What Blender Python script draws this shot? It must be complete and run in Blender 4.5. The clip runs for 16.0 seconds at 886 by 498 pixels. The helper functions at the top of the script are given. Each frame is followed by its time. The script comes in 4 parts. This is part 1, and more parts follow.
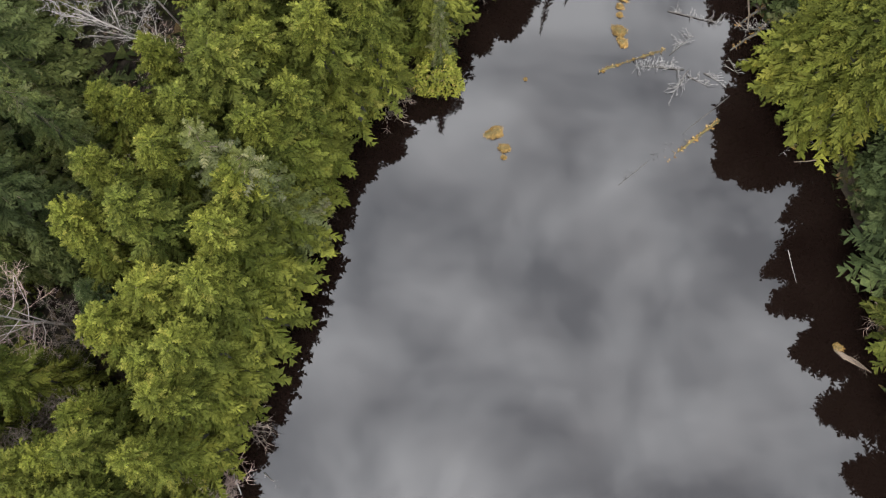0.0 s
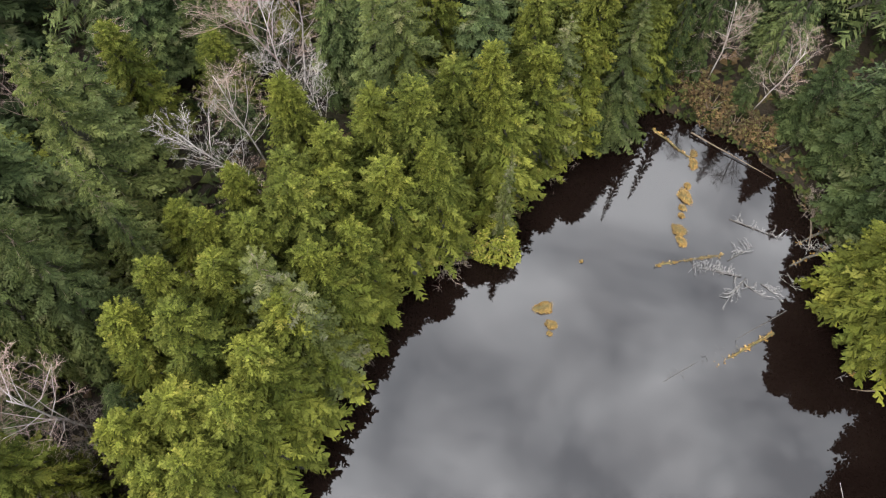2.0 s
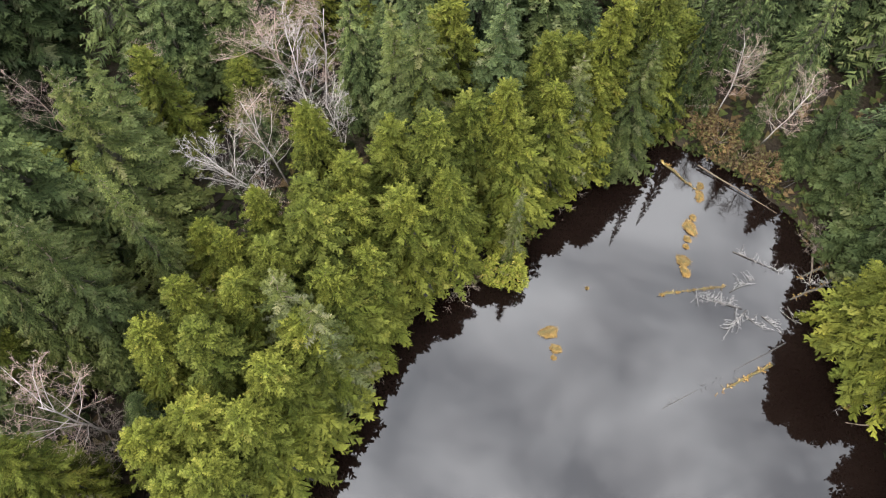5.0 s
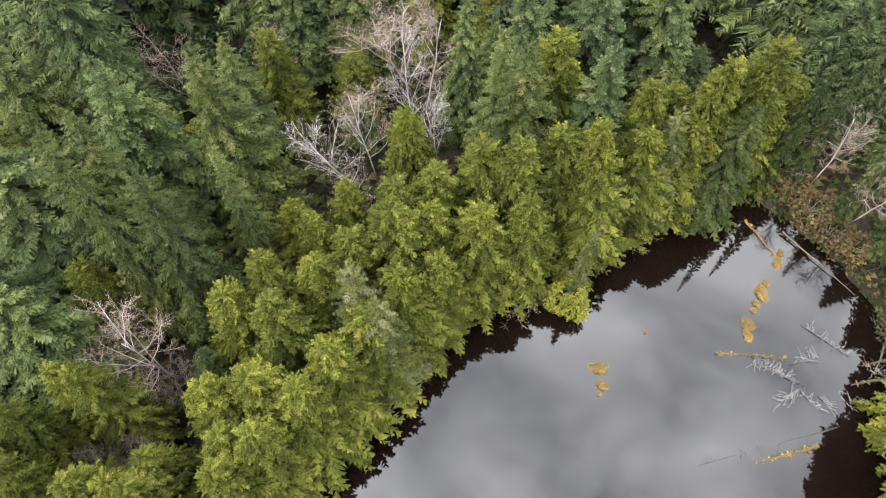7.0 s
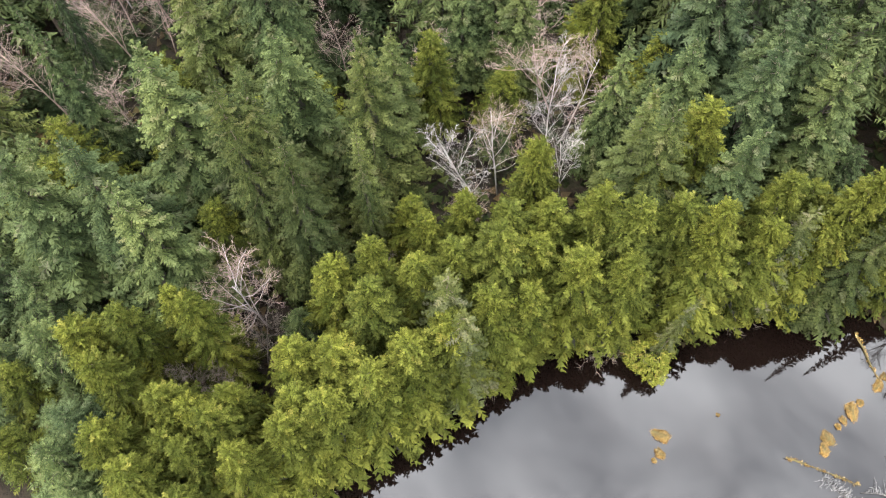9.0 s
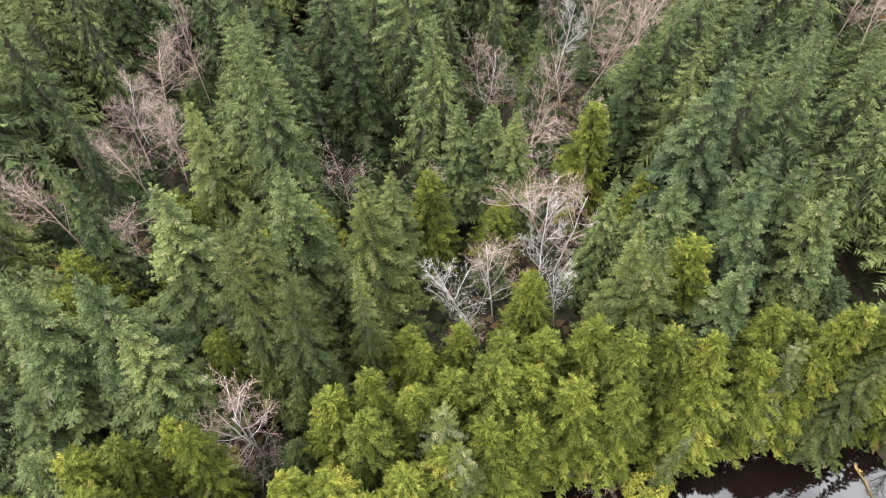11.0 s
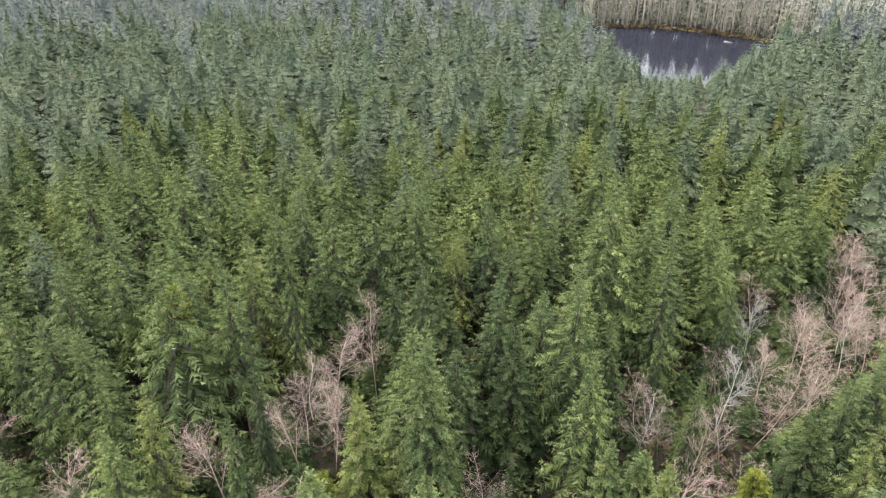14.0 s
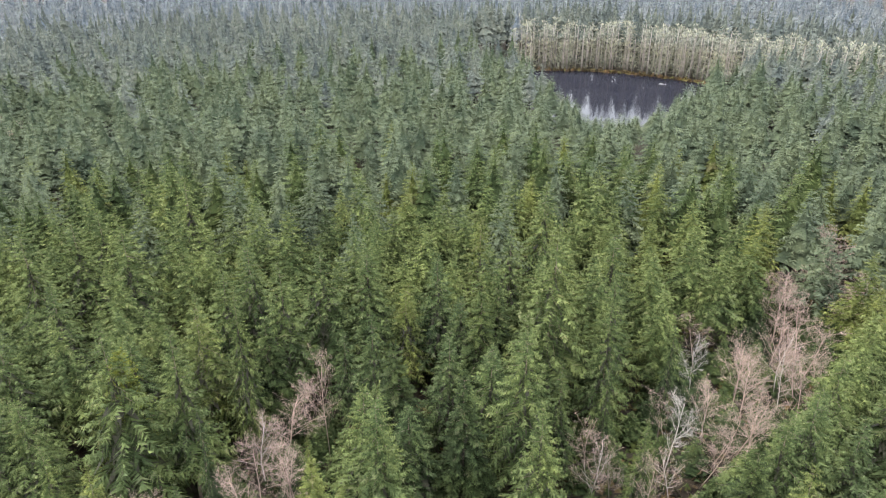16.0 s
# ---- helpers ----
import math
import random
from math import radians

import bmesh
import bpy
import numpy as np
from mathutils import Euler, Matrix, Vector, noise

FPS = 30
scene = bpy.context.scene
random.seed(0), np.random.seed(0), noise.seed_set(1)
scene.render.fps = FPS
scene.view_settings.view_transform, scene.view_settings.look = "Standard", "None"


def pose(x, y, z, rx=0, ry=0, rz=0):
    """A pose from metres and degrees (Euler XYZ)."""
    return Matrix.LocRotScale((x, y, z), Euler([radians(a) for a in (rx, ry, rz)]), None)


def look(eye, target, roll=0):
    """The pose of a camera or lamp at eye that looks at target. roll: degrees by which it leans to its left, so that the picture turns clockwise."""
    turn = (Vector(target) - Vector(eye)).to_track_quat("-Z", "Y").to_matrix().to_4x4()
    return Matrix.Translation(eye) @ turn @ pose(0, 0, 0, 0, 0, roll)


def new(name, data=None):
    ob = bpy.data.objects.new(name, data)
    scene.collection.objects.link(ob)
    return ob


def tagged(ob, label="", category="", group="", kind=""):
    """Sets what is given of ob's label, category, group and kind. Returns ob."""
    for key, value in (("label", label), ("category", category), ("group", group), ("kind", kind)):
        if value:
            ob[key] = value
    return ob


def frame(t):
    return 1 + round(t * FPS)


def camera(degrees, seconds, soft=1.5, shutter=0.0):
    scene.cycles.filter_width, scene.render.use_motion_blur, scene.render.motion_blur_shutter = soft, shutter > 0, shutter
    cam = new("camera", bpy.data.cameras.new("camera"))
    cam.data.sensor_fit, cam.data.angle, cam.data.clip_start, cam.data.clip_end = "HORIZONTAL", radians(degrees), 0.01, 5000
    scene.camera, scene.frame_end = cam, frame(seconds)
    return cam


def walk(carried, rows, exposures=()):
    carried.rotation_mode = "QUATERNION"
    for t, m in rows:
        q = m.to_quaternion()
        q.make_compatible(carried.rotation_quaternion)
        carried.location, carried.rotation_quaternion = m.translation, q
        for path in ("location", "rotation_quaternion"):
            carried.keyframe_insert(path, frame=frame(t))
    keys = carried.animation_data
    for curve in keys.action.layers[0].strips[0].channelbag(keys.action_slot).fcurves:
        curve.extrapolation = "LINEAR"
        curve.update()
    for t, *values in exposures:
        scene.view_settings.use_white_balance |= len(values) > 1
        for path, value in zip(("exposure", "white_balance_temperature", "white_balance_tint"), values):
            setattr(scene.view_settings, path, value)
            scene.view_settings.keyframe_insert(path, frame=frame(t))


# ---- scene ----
# The drone climbs straight up over the pond while it tilts up and turns left.
cam = camera(64.82, 16.0, 1.2)
# seconds, x, y, z, pitch, yaw, roll
PATH = [
    (0.0, 0.00, -0.00, 60.00, -76.13, -7.53, -0.03),
    (0.5, 0.05, 0.01, 59.96, -72.91, -7.40, 0.02),
    (1.0, 0.06, -0.01, 59.94, -69.56, -6.34, 0.02),
    (1.5, 0.03, -0.01, 59.93, -66.19, -1.93, -0.03),
    (2.0, -0.00, 0.00, 59.94, -62.84, 2.73, -0.08),
    (2.5, 0.00, 0.02, 60.01, -62.14, 4.68, -0.08),
    (3.0, 0.01, 0.04, 60.17, -62.17, 4.70, -0.02),
    (3.5, 0.00, 0.06, 60.71, -62.14, 4.69, 0.00),
    (4.0, -0.01, 0.06, 61.44, -62.19, 4.68, 0.04),
    (5.6, 0.00, 0.11, 63.50, -62.10, 4.85, 0.10),
    (6.3, 0.01, 0.13, 64.40, -62.08, 7.92, 0.17),
    (6.5, -0.02, 0.12, 64.71, -62.12, 10.04, 0.12),
    (7.0, -0.14, 0.10, 65.39, -62.18, 16.95, -0.02),
    (7.5, -0.25, 0.12, 66.07, -62.29, 24.14, -0.07),
    (8.0, -0.40, 0.17, 66.70, -62.43, 30.68, -0.11),
    (8.5, -0.51, 0.27, 67.38, -62.61, 33.93, -0.00),
    (8.7, -0.53, 0.30, 67.66, -62.65, 34.26, 0.06),
    (10.8, -0.46, 0.59, 70.49, -53.51, 34.29, 0.14),
    (11.0, -0.44, 0.60, 70.77, -52.83, 34.34, 0.10),
    (11.5, -0.32, 0.51, 71.52, -48.03, 34.49, 0.03),
    (12.0, -0.15, 0.30, 72.15, -46.32, 34.65, -0.08),
    (12.5, -0.16, 0.23, 72.93, -43.07, 35.08, -0.02),
    (13.0, -0.21, 0.07, 73.60, -38.30, 37.12, -0.02),
    (13.5, -0.29, -0.10, 74.15, -33.50, 43.97, -0.10),
    (14.0, -0.23, -0.16, 74.78, -28.74, 50.36, -0.05),
    (14.5, -0.02, -0.15, 75.36, -25.89, 52.07, -0.02),
    (15.0, 0.16, -0.09, 76.11, -25.83, 52.65, -0.06),
    (15.5, 0.35, 0.03, 76.92, -25.76, 51.80, -0.02),
    (16.0, 0.53, 0.13, 77.72, -25.69, 46.03, 0.10),
]
walk(cam, [(t, pose(x, y, z, 90 + pitch, 0, yaw) @ pose(0, 0, 0, 0, 0, roll)) for t, x, y, z, pitch, yaw, roll in PATH],
     exposures=[(0.0, 2.97), (3.5, 3.3), (6.5, 3.42), (8.0, 3.58), (12.5, 3.68), (14.0, 3.62), (16.0, 3.58)])

# ---- light ----
SUN_ELEVATION, SUN_AZIMUTH = 48.0, 216.0
world = bpy.data.worlds.new("overcast_sky")
scene.world = world
world.use_nodes = True
wn, wl = world.node_tree.nodes, world.node_tree.links
wn.clear()


def wnode(kind, **values):
    n = wn.new(kind)
    for key, value in values.items():
        n.inputs[key].default_value = value
    return n


def wmath(op, a, b=0.0):
    n = wn.new("ShaderNodeMath")
    n.operation = op
    for i, v in enumerate((a, b)):
        if isinstance(v, (int, float)):
            n.inputs[i].default_value = v
        else:
            wl.new(v, n.inputs[i])
    return n.outputs[0]


sky = wn.new("ShaderNodeTexSky")
sky.sky_type = "NISHITA"
sky.sun_disc = False
sky.sun_elevation, sky.sun_rotation = radians(SUN_ELEVATION), radians(SUN_AZIMUTH)
where = wn.new("ShaderNodeTexCoord")
split = wn.new("ShaderNodeSeparateXYZ")
wl.new(where.outputs["Generated"], split.inputs[0])
up = wmath("MAXIMUM", split.outputs[2], 0.12)
flat = wn.new("ShaderNodeCombineXYZ")
wl.new(wmath("DIVIDE", split.outputs[0], up), flat.inputs[0])
wl.new(wmath("DIVIDE", split.outputs[1], up), flat.inputs[1])
flat.inputs[2].default_value = 9.1
clouds = wnode("ShaderNodeTexNoise", Scale=3.9, Detail=5.0, Roughness=0.56, Distortion=0.3)
wl.new(flat.outputs[0], clouds.inputs["Vector"])
cloud_ramp = wn.new("ShaderNodeValToRGB")
cloud_ramp.color_ramp.elements[0].position, cloud_ramp.color_ramp.elements[0].color = 0.36, (0.68, 0.72, 0.785, 1)
cloud_ramp.color_ramp.elements[1].position, cloud_ramp.color_ramp.elements[1].color = 0.66, (1.84, 1.87, 1.94, 1)
wl.new(clouds.outputs["Fac"], cloud_ramp.inputs[0])
# an overcast sky is several times as bright overhead as at the horizon
height = wmath("MULTIPLY_ADD", wmath("MAXIMUM", split.outputs[2], 0.0), 1.00)
height.node.inputs[2].default_value = 0.21
layer = wn.new("ShaderNodeVectorMath")
layer.operation = "SCALE"
wl.new(cloud_ramp.outputs[0], layer.inputs[0])
wl.new(height, layer.inputs["Scale"])
haze = wn.new("ShaderNodeVectorMath")
haze.operation = "SCALE"
haze.inputs["Scale"].default_value = 0.10
wl.new(sky.outputs[0], haze.inputs[0])
both = wn.new("ShaderNodeMix")
both.data_type = "RGBA"
both.inputs["Factor"].default_value = 0.86
wl.new(haze.outputs[0], both.inputs["A"])
wl.new(layer.outputs[0], both.inputs["B"])
background = wnode("ShaderNodeBackground", Strength=1.0)
wl.new(both.outputs["Result"], background.inputs[0])
wl.new(background.outputs[0], wn.new("ShaderNodeOutputWorld").inputs[0])

sun = new("sun", bpy.data.lights.new("sun", "SUN"))
sun.data.energy, sun.data.angle, sun.data.color = 0.75, radians(14), (1.0, 0.95, 0.88)
se, sa = radians(SUN_ELEVATION), radians(SUN_AZIMUTH)
toward = Vector((math.sin(sa) * math.cos(se), math.cos(sa) * math.cos(se), math.sin(se)))
sun.matrix_world = look(toward * 200, (0, 0, 0))


# ---- materials ----
def material(name, roughness=0.8, specular=0.3):
    m = bpy.data.materials.new(name)
    m.use_nodes = True
    b = m.node_tree.nodes["Principled BSDF"]
    b.inputs["Roughness"].default_value, b.inputs["Specular IOR Level"].default_value = roughness, specular
    return m, m.node_tree.nodes, m.node_tree.links, b


def ramp(nodes, links, source, stops):
    r = nodes.new("ShaderNodeValToRGB")
    e = r.color_ramp.elements
    while len(e) < len(stops):
        e.new(0.5)
    for k, (position, colour) in enumerate(stops):
        e[k].position, e[k].color = position, (*colour, 1)
    links.new(source, r.inputs[0])
    return r.outputs[0]


def mix(nodes, links, factor, a, b, blend="MIX"):
    n = nodes.new("ShaderNodeMix")
    n.data_type, n.blend_type = "RGBA", blend
    for key, v in (("Factor", factor), ("A", a), ("B", b)):
        if isinstance(v, (int, float)):
            n.inputs[key].default_value = v
        elif isinstance(v, tuple):
            n.inputs[key].default_value = (*v, 1)
        else:
            links.new(v, n.inputs[key])
    return n.outputs["Result"]


def grain(nodes, links, scale, detail=3.0, space="Object", roughness=0.55):
    c = nodes.new("ShaderNodeTexCoord")
    n = nodes.new("ShaderNodeTexNoise")
    n.inputs["Scale"].default_value, n.inputs["Detail"].default_value, n.inputs["Roughness"].default_value = scale, detail, roughness
    links.new(c.outputs[space], n.inputs["Vector"])
    return n.outputs["Fac"]


def foliage(name, dark, mid, light, dry, dry_share=0.06, tree_shift=0.35):
    """Needles and scale leaves: every spray has its own tone, clumps differ, and so does each tree."""
    m, n, l, b = material(name, 0.85, 0.03)
    spray = n.new("ShaderNodeNewGeometry").outputs["Random Per Island"]
    tone = ramp(n, l, spray, ((0.0, dark), (0.5, mid), (0.93 - dry_share, light), (1.0 - dry_share * 0.5, dry)))
    clump = ramp(n, l, grain(n, l, 0.8, 2.0), ((0.32, (0.80, 0.83, 0.84)), (0.68, (1.17, 1.14, 1.06))))
    tone = mix(n, l, 1.0, tone, clump, "MULTIPLY")
    needles = ramp(n, l, grain(n, l, 7.0, 2.0), ((0.36, (0.72, 0.74, 0.78)), (0.64, (1.26, 1.24, 1.18))))
    tone = mix(n, l, 1.0, tone, needles, "MULTIPLY")
    stand_tone = ramp(n, l, grain(n, l, 0.11, 1.0), ((0.34, (0.74, 0.78, 0.84)), (0.66, (1.28, 1.23, 1.14))))
    tone = mix(n, l, 1.0, tone, stand_tone, "MULTIPLY")
    each = ramp(n, l, n.new("ShaderNodeObjectInfo").outputs["Random"],
                ((0.0, (1 - tree_shift, 1 - tree_shift * 0.85, 1 - tree_shift * 0.4)), (0.5, (1, 1, 1)), (1.0, (1 + tree_shift * 1.2, 1 + tree_shift, 1 + tree_shift * 0.7))))
    tone = mix(n, l, 1.0, tone, each, "MULTIPLY")
    l.new(tone, b.inputs["Base Color"])
    glow = n.new("ShaderNodeBsdfTranslucent")
    l.new(tone, glow.inputs["Color"])
    blend = n.new("ShaderNodeMixShader")
    blend.inputs[0].default_value = 0.04
    l.new(b.outputs[0], blend.inputs[1])
    l.new(glow.outputs[0], blend.inputs[2])
    l.new(blend.outputs[0], n["Material Output"].inputs["Surface"])
    return m


def bark(name, dark, light, scale=6.0):
    m, n, l, b = material(name, 0.9, 0.2)
    tone = ramp(n, l, grain(n, l, scale, 5.0), ((0.3, dark), (0.7, light)))
    patch = ramp(n, l, grain(n, l, 0.7, 2.0), ((0.35, (0.75, 0.75, 0.75)), (0.7, (1.15, 1.12, 1.1))))
    l.new(mix(n, l, 1.0, tone, patch, "MULTIPLY"), b.inputs["Base Color"])
    bump = n.new("ShaderNodeBump")
    bump.inputs["Strength"].default_value, bump.inputs["Distance"].default_value = 0.5, 0.03
    l.new(grain(n, l, scale * 3, 4.0), bump.inputs["Height"])
    l.new(bump.outputs[0], b.inputs["Normal"])
    return m


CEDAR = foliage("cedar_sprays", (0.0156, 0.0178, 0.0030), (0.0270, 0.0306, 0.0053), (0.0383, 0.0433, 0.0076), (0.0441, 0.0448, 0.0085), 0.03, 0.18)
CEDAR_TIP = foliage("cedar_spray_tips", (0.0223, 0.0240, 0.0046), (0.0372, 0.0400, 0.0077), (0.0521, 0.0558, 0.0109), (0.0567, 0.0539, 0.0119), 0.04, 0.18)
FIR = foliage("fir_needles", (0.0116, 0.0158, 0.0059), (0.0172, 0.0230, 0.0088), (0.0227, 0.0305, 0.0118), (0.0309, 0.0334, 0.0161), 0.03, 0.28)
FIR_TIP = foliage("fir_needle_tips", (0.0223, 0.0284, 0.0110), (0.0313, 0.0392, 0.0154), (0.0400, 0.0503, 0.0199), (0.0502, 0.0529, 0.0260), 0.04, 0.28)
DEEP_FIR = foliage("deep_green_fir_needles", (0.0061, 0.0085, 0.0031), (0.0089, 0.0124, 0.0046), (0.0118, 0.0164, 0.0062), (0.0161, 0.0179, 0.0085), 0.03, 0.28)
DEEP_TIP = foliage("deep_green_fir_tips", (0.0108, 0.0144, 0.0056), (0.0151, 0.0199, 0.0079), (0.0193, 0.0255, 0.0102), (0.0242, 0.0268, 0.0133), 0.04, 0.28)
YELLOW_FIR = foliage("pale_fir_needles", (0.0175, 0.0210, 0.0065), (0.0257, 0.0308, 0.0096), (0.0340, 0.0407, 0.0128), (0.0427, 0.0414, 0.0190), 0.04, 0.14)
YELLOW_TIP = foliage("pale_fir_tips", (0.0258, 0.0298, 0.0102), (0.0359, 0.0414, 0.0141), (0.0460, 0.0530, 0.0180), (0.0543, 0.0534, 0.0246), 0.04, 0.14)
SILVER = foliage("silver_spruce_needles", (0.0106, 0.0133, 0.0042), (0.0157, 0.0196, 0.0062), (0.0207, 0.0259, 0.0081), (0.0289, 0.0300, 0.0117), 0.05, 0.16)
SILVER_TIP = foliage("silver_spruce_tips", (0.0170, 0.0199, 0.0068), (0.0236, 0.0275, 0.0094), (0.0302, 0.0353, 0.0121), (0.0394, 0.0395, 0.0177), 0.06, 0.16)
LICHEN = foliage("lichen_hung_needles", (0.0218, 0.0251, 0.0068), (0.0328, 0.0357, 0.0112), (0.0452, 0.0471, 0.0192), (0.0608, 0.0570, 0.0304), 0.10, 0.1)
# Distance haze mixed into the needle colours: paler and bluer in three steps.
FAR_DARK = foliage("hazed_dark_needles", (0.0225, 0.0282, 0.0176), (0.0265, 0.0332, 0.0208), (0.0305, 0.0381, 0.0239), (0.0323, 0.0405, 0.0254), 0.03, 0.0)
FAR_DARK_TIP = foliage("hazed_dark_tips", (0.0298, 0.0357, 0.0228), (0.0350, 0.0421, 0.0269), (0.0403, 0.0484, 0.0310), (0.0427, 0.0514, 0.0328), 0.03, 0.0)
FAR_FIR = foliage("hazed_fir_needles", (0.0340, 0.0383, 0.0347), (0.0400, 0.0451, 0.0408), (0.0459, 0.0519, 0.0468), (0.0488, 0.0550, 0.0495), 0.03, 0.0)
FAR_FIR_TIP = foliage("hazed_fir_tips", (0.0406, 0.0453, 0.0411), (0.0480, 0.0534, 0.0483), (0.0551, 0.0614, 0.0555), (0.0586, 0.0651, 0.0590), 0.03, 0.0)
FAR_PALE = foliage("hazed_blue_grey_needles", (0.0459, 0.0514, 0.0578), (0.0540, 0.0605, 0.0680), (0.0621, 0.0696, 0.0782), (0.0659, 0.0738, 0.0830), 0.03, 0.0)
FAR_PALE_TIP = foliage("hazed_blue_grey_tips", (0.0519, 0.0574, 0.0646), (0.0610, 0.0675, 0.0760), (0.0701, 0.0776, 0.0874), (0.0744, 0.0824, 0.0927), 0.03, 0.0)
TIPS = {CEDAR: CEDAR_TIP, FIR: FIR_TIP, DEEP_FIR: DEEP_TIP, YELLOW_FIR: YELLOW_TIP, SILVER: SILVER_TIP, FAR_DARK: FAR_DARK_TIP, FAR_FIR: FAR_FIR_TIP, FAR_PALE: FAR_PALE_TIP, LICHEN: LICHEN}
BIRCH_LEAF = foliage("sparse_yellow_twigs", (0.0972, 0.0958, 0.0682), (0.1188, 0.1157, 0.0868), (0.1418, 0.1357, 0.1070), (0.1593, 0.1463, 0.1240), 0.1, 0.1)
BUSH_LEAF = foliage("bright_bush_leaves", (0.045, 0.050, 0.008), (0.070, 0.074, 0.012), (0.095, 0.095, 0.018), (0.10, 0.08, 0.02), 0.08, 0.08)
BARK = bark("conifer_bark", (0.030, 0.022, 0.016), (0.075, 0.057, 0.044))
PINK_TWIG = bark("bare_twigs", (0.080, 0.058, 0.048), (0.160, 0.117, 0.098), 2.0)
WHITE_TWIG = bark("pale_alder_bark", (0.105, 0.095, 0.087), (0.215, 0.195, 0.180), 2.0)
PALE_TWIG = bark("pale_twigs", (0.090, 0.079, 0.071), (0.18, 0.158, 0.143), 2.0)
BROWN_TWIG = bark("brown_shrub_twigs", (0.048, 0.038, 0.031), (0.115, 0.092, 0.076), 2.0)
BLEACHED = bark("bleached_driftwood", (0.085, 0.081, 0.077), (0.165, 0.158, 0.15), 5.0)
WET_WOOD = bark("waterlogged_wood", (0.016, 0.0145, 0.013), (0.042, 0.038, 0.034), 4.0)
CUT_WOOD = bark("weathered_split_wood", (0.034, 0.025, 0.018), (0.075, 0.058, 0.043), 4.0)
MOSSY = bark("moss_covered_wood", (0.030, 0.025, 0.010), (0.065, 0.050, 0.016), 3.0)
SEDGE = foliage("dead_sedge", (0.060, 0.034, 0.010), (0.100, 0.060, 0.018), (0.140, 0.092, 0.036), (0.165, 0.12, 0.06), 0.2, 0.15)
RUST = foliage("rust_brown_undergrowth", (0.022, 0.014, 0.008), (0.040, 0.026, 0.014), (0.062, 0.042, 0.022), (0.055, 0.05, 0.018), 0.2, 0.2)

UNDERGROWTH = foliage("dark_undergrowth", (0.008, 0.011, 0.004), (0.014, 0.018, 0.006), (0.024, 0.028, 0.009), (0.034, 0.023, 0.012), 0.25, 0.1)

GROUND, n, l, b = material("forest_floor", 0.95, 0.1)
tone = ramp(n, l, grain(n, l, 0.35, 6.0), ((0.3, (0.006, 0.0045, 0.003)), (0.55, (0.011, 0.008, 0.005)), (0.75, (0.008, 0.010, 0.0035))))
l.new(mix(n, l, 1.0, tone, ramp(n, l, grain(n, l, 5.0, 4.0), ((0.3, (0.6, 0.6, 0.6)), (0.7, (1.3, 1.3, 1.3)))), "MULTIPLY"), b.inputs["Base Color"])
bump = n.new("ShaderNodeBump")
bump.inputs["Strength"].default_value, bump.inputs["Distance"].default_value = 0.8, 0.15
l.new(grain(n, l, 3.0, 5.0), bump.inputs["Height"])
l.new(bump.outputs[0], b.inputs["Normal"])

WATER, n, l, b = material("peat_dark_water", 0.015, 0.5)
b.inputs["IOR"].default_value = 1.333
l.new(ramp(n, l, grain(n, l, 0.12, 3.0), ((0.3, (0.0016, 0.0009, 0.0007)), (0.7, (0.0028, 0.0017, 0.0013)))), b.inputs["Base Color"])
bump = n.new("ShaderNodeBump")
bump.inputs["Strength"].default_value, bump.inputs["Distance"].default_value = 0.02, 0.02
l.new(grain(n, l, 0.8, 2.0), bump.inputs["Height"])
l.new(bump.outputs[0], b.inputs["Normal"])

LAKE_WATER, n, l, b = material("ruffled_low_ior_lake_water", 0.07, 0.3)
# roughness for ripples; IOR set below water's 1.33 to dim the mirrored sky
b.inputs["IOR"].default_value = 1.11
l.new(ramp(n, l, grain(n, l, 0.05, 3.0), ((0.3, (0.0040, 0.0042, 0.0062)), (0.7, (0.0065, 0.0066, 0.0092)))), b.inputs["Base Color"])


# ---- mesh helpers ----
# Near-black twigs at each crown's core stand in for the shade between boughs.
INNER = bark("shade_dark_inner_twigs", (0.006, 0.006, 0.0035), (0.015, 0.014, 0.008), 3.0)


def mesh(name, verts, faces, mat, smooth=False, tips=None):
    me = bpy.data.meshes.new(name)
    verts = np.asarray(verts, dtype=np.float64)
    me.from_pydata(verts.tolist(), [], faces.tolist() if isinstance(faces, np.ndarray) else faces)
    me.materials.append(mat)
    if tips is not None:      # 1: the lighter outer faces, 2: stems in the shade-dark core material
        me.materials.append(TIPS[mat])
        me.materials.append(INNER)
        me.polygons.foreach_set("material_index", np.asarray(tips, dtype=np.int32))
    if smooth:
        me.polygons.foreach_set("use_smooth", [True] * len(me.polygons))
    me.update()
    return me


class Pile:
    """Collects pieces of geometry into one mesh."""

    def __init__(self):
        self.v, self.f, self.n = [], [], 0

    def add(self, verts, faces):
        verts = np.asarray(verts, dtype=float).reshape(-1, 3)
        self.f.extend(tuple(i + self.n for i in f) for f in faces)
        self.v.append(verts)
        self.n += len(verts)

    def done(self, name, mat, smooth=False):
        return mesh(name, np.concatenate(self.v), self.f, mat, smooth)


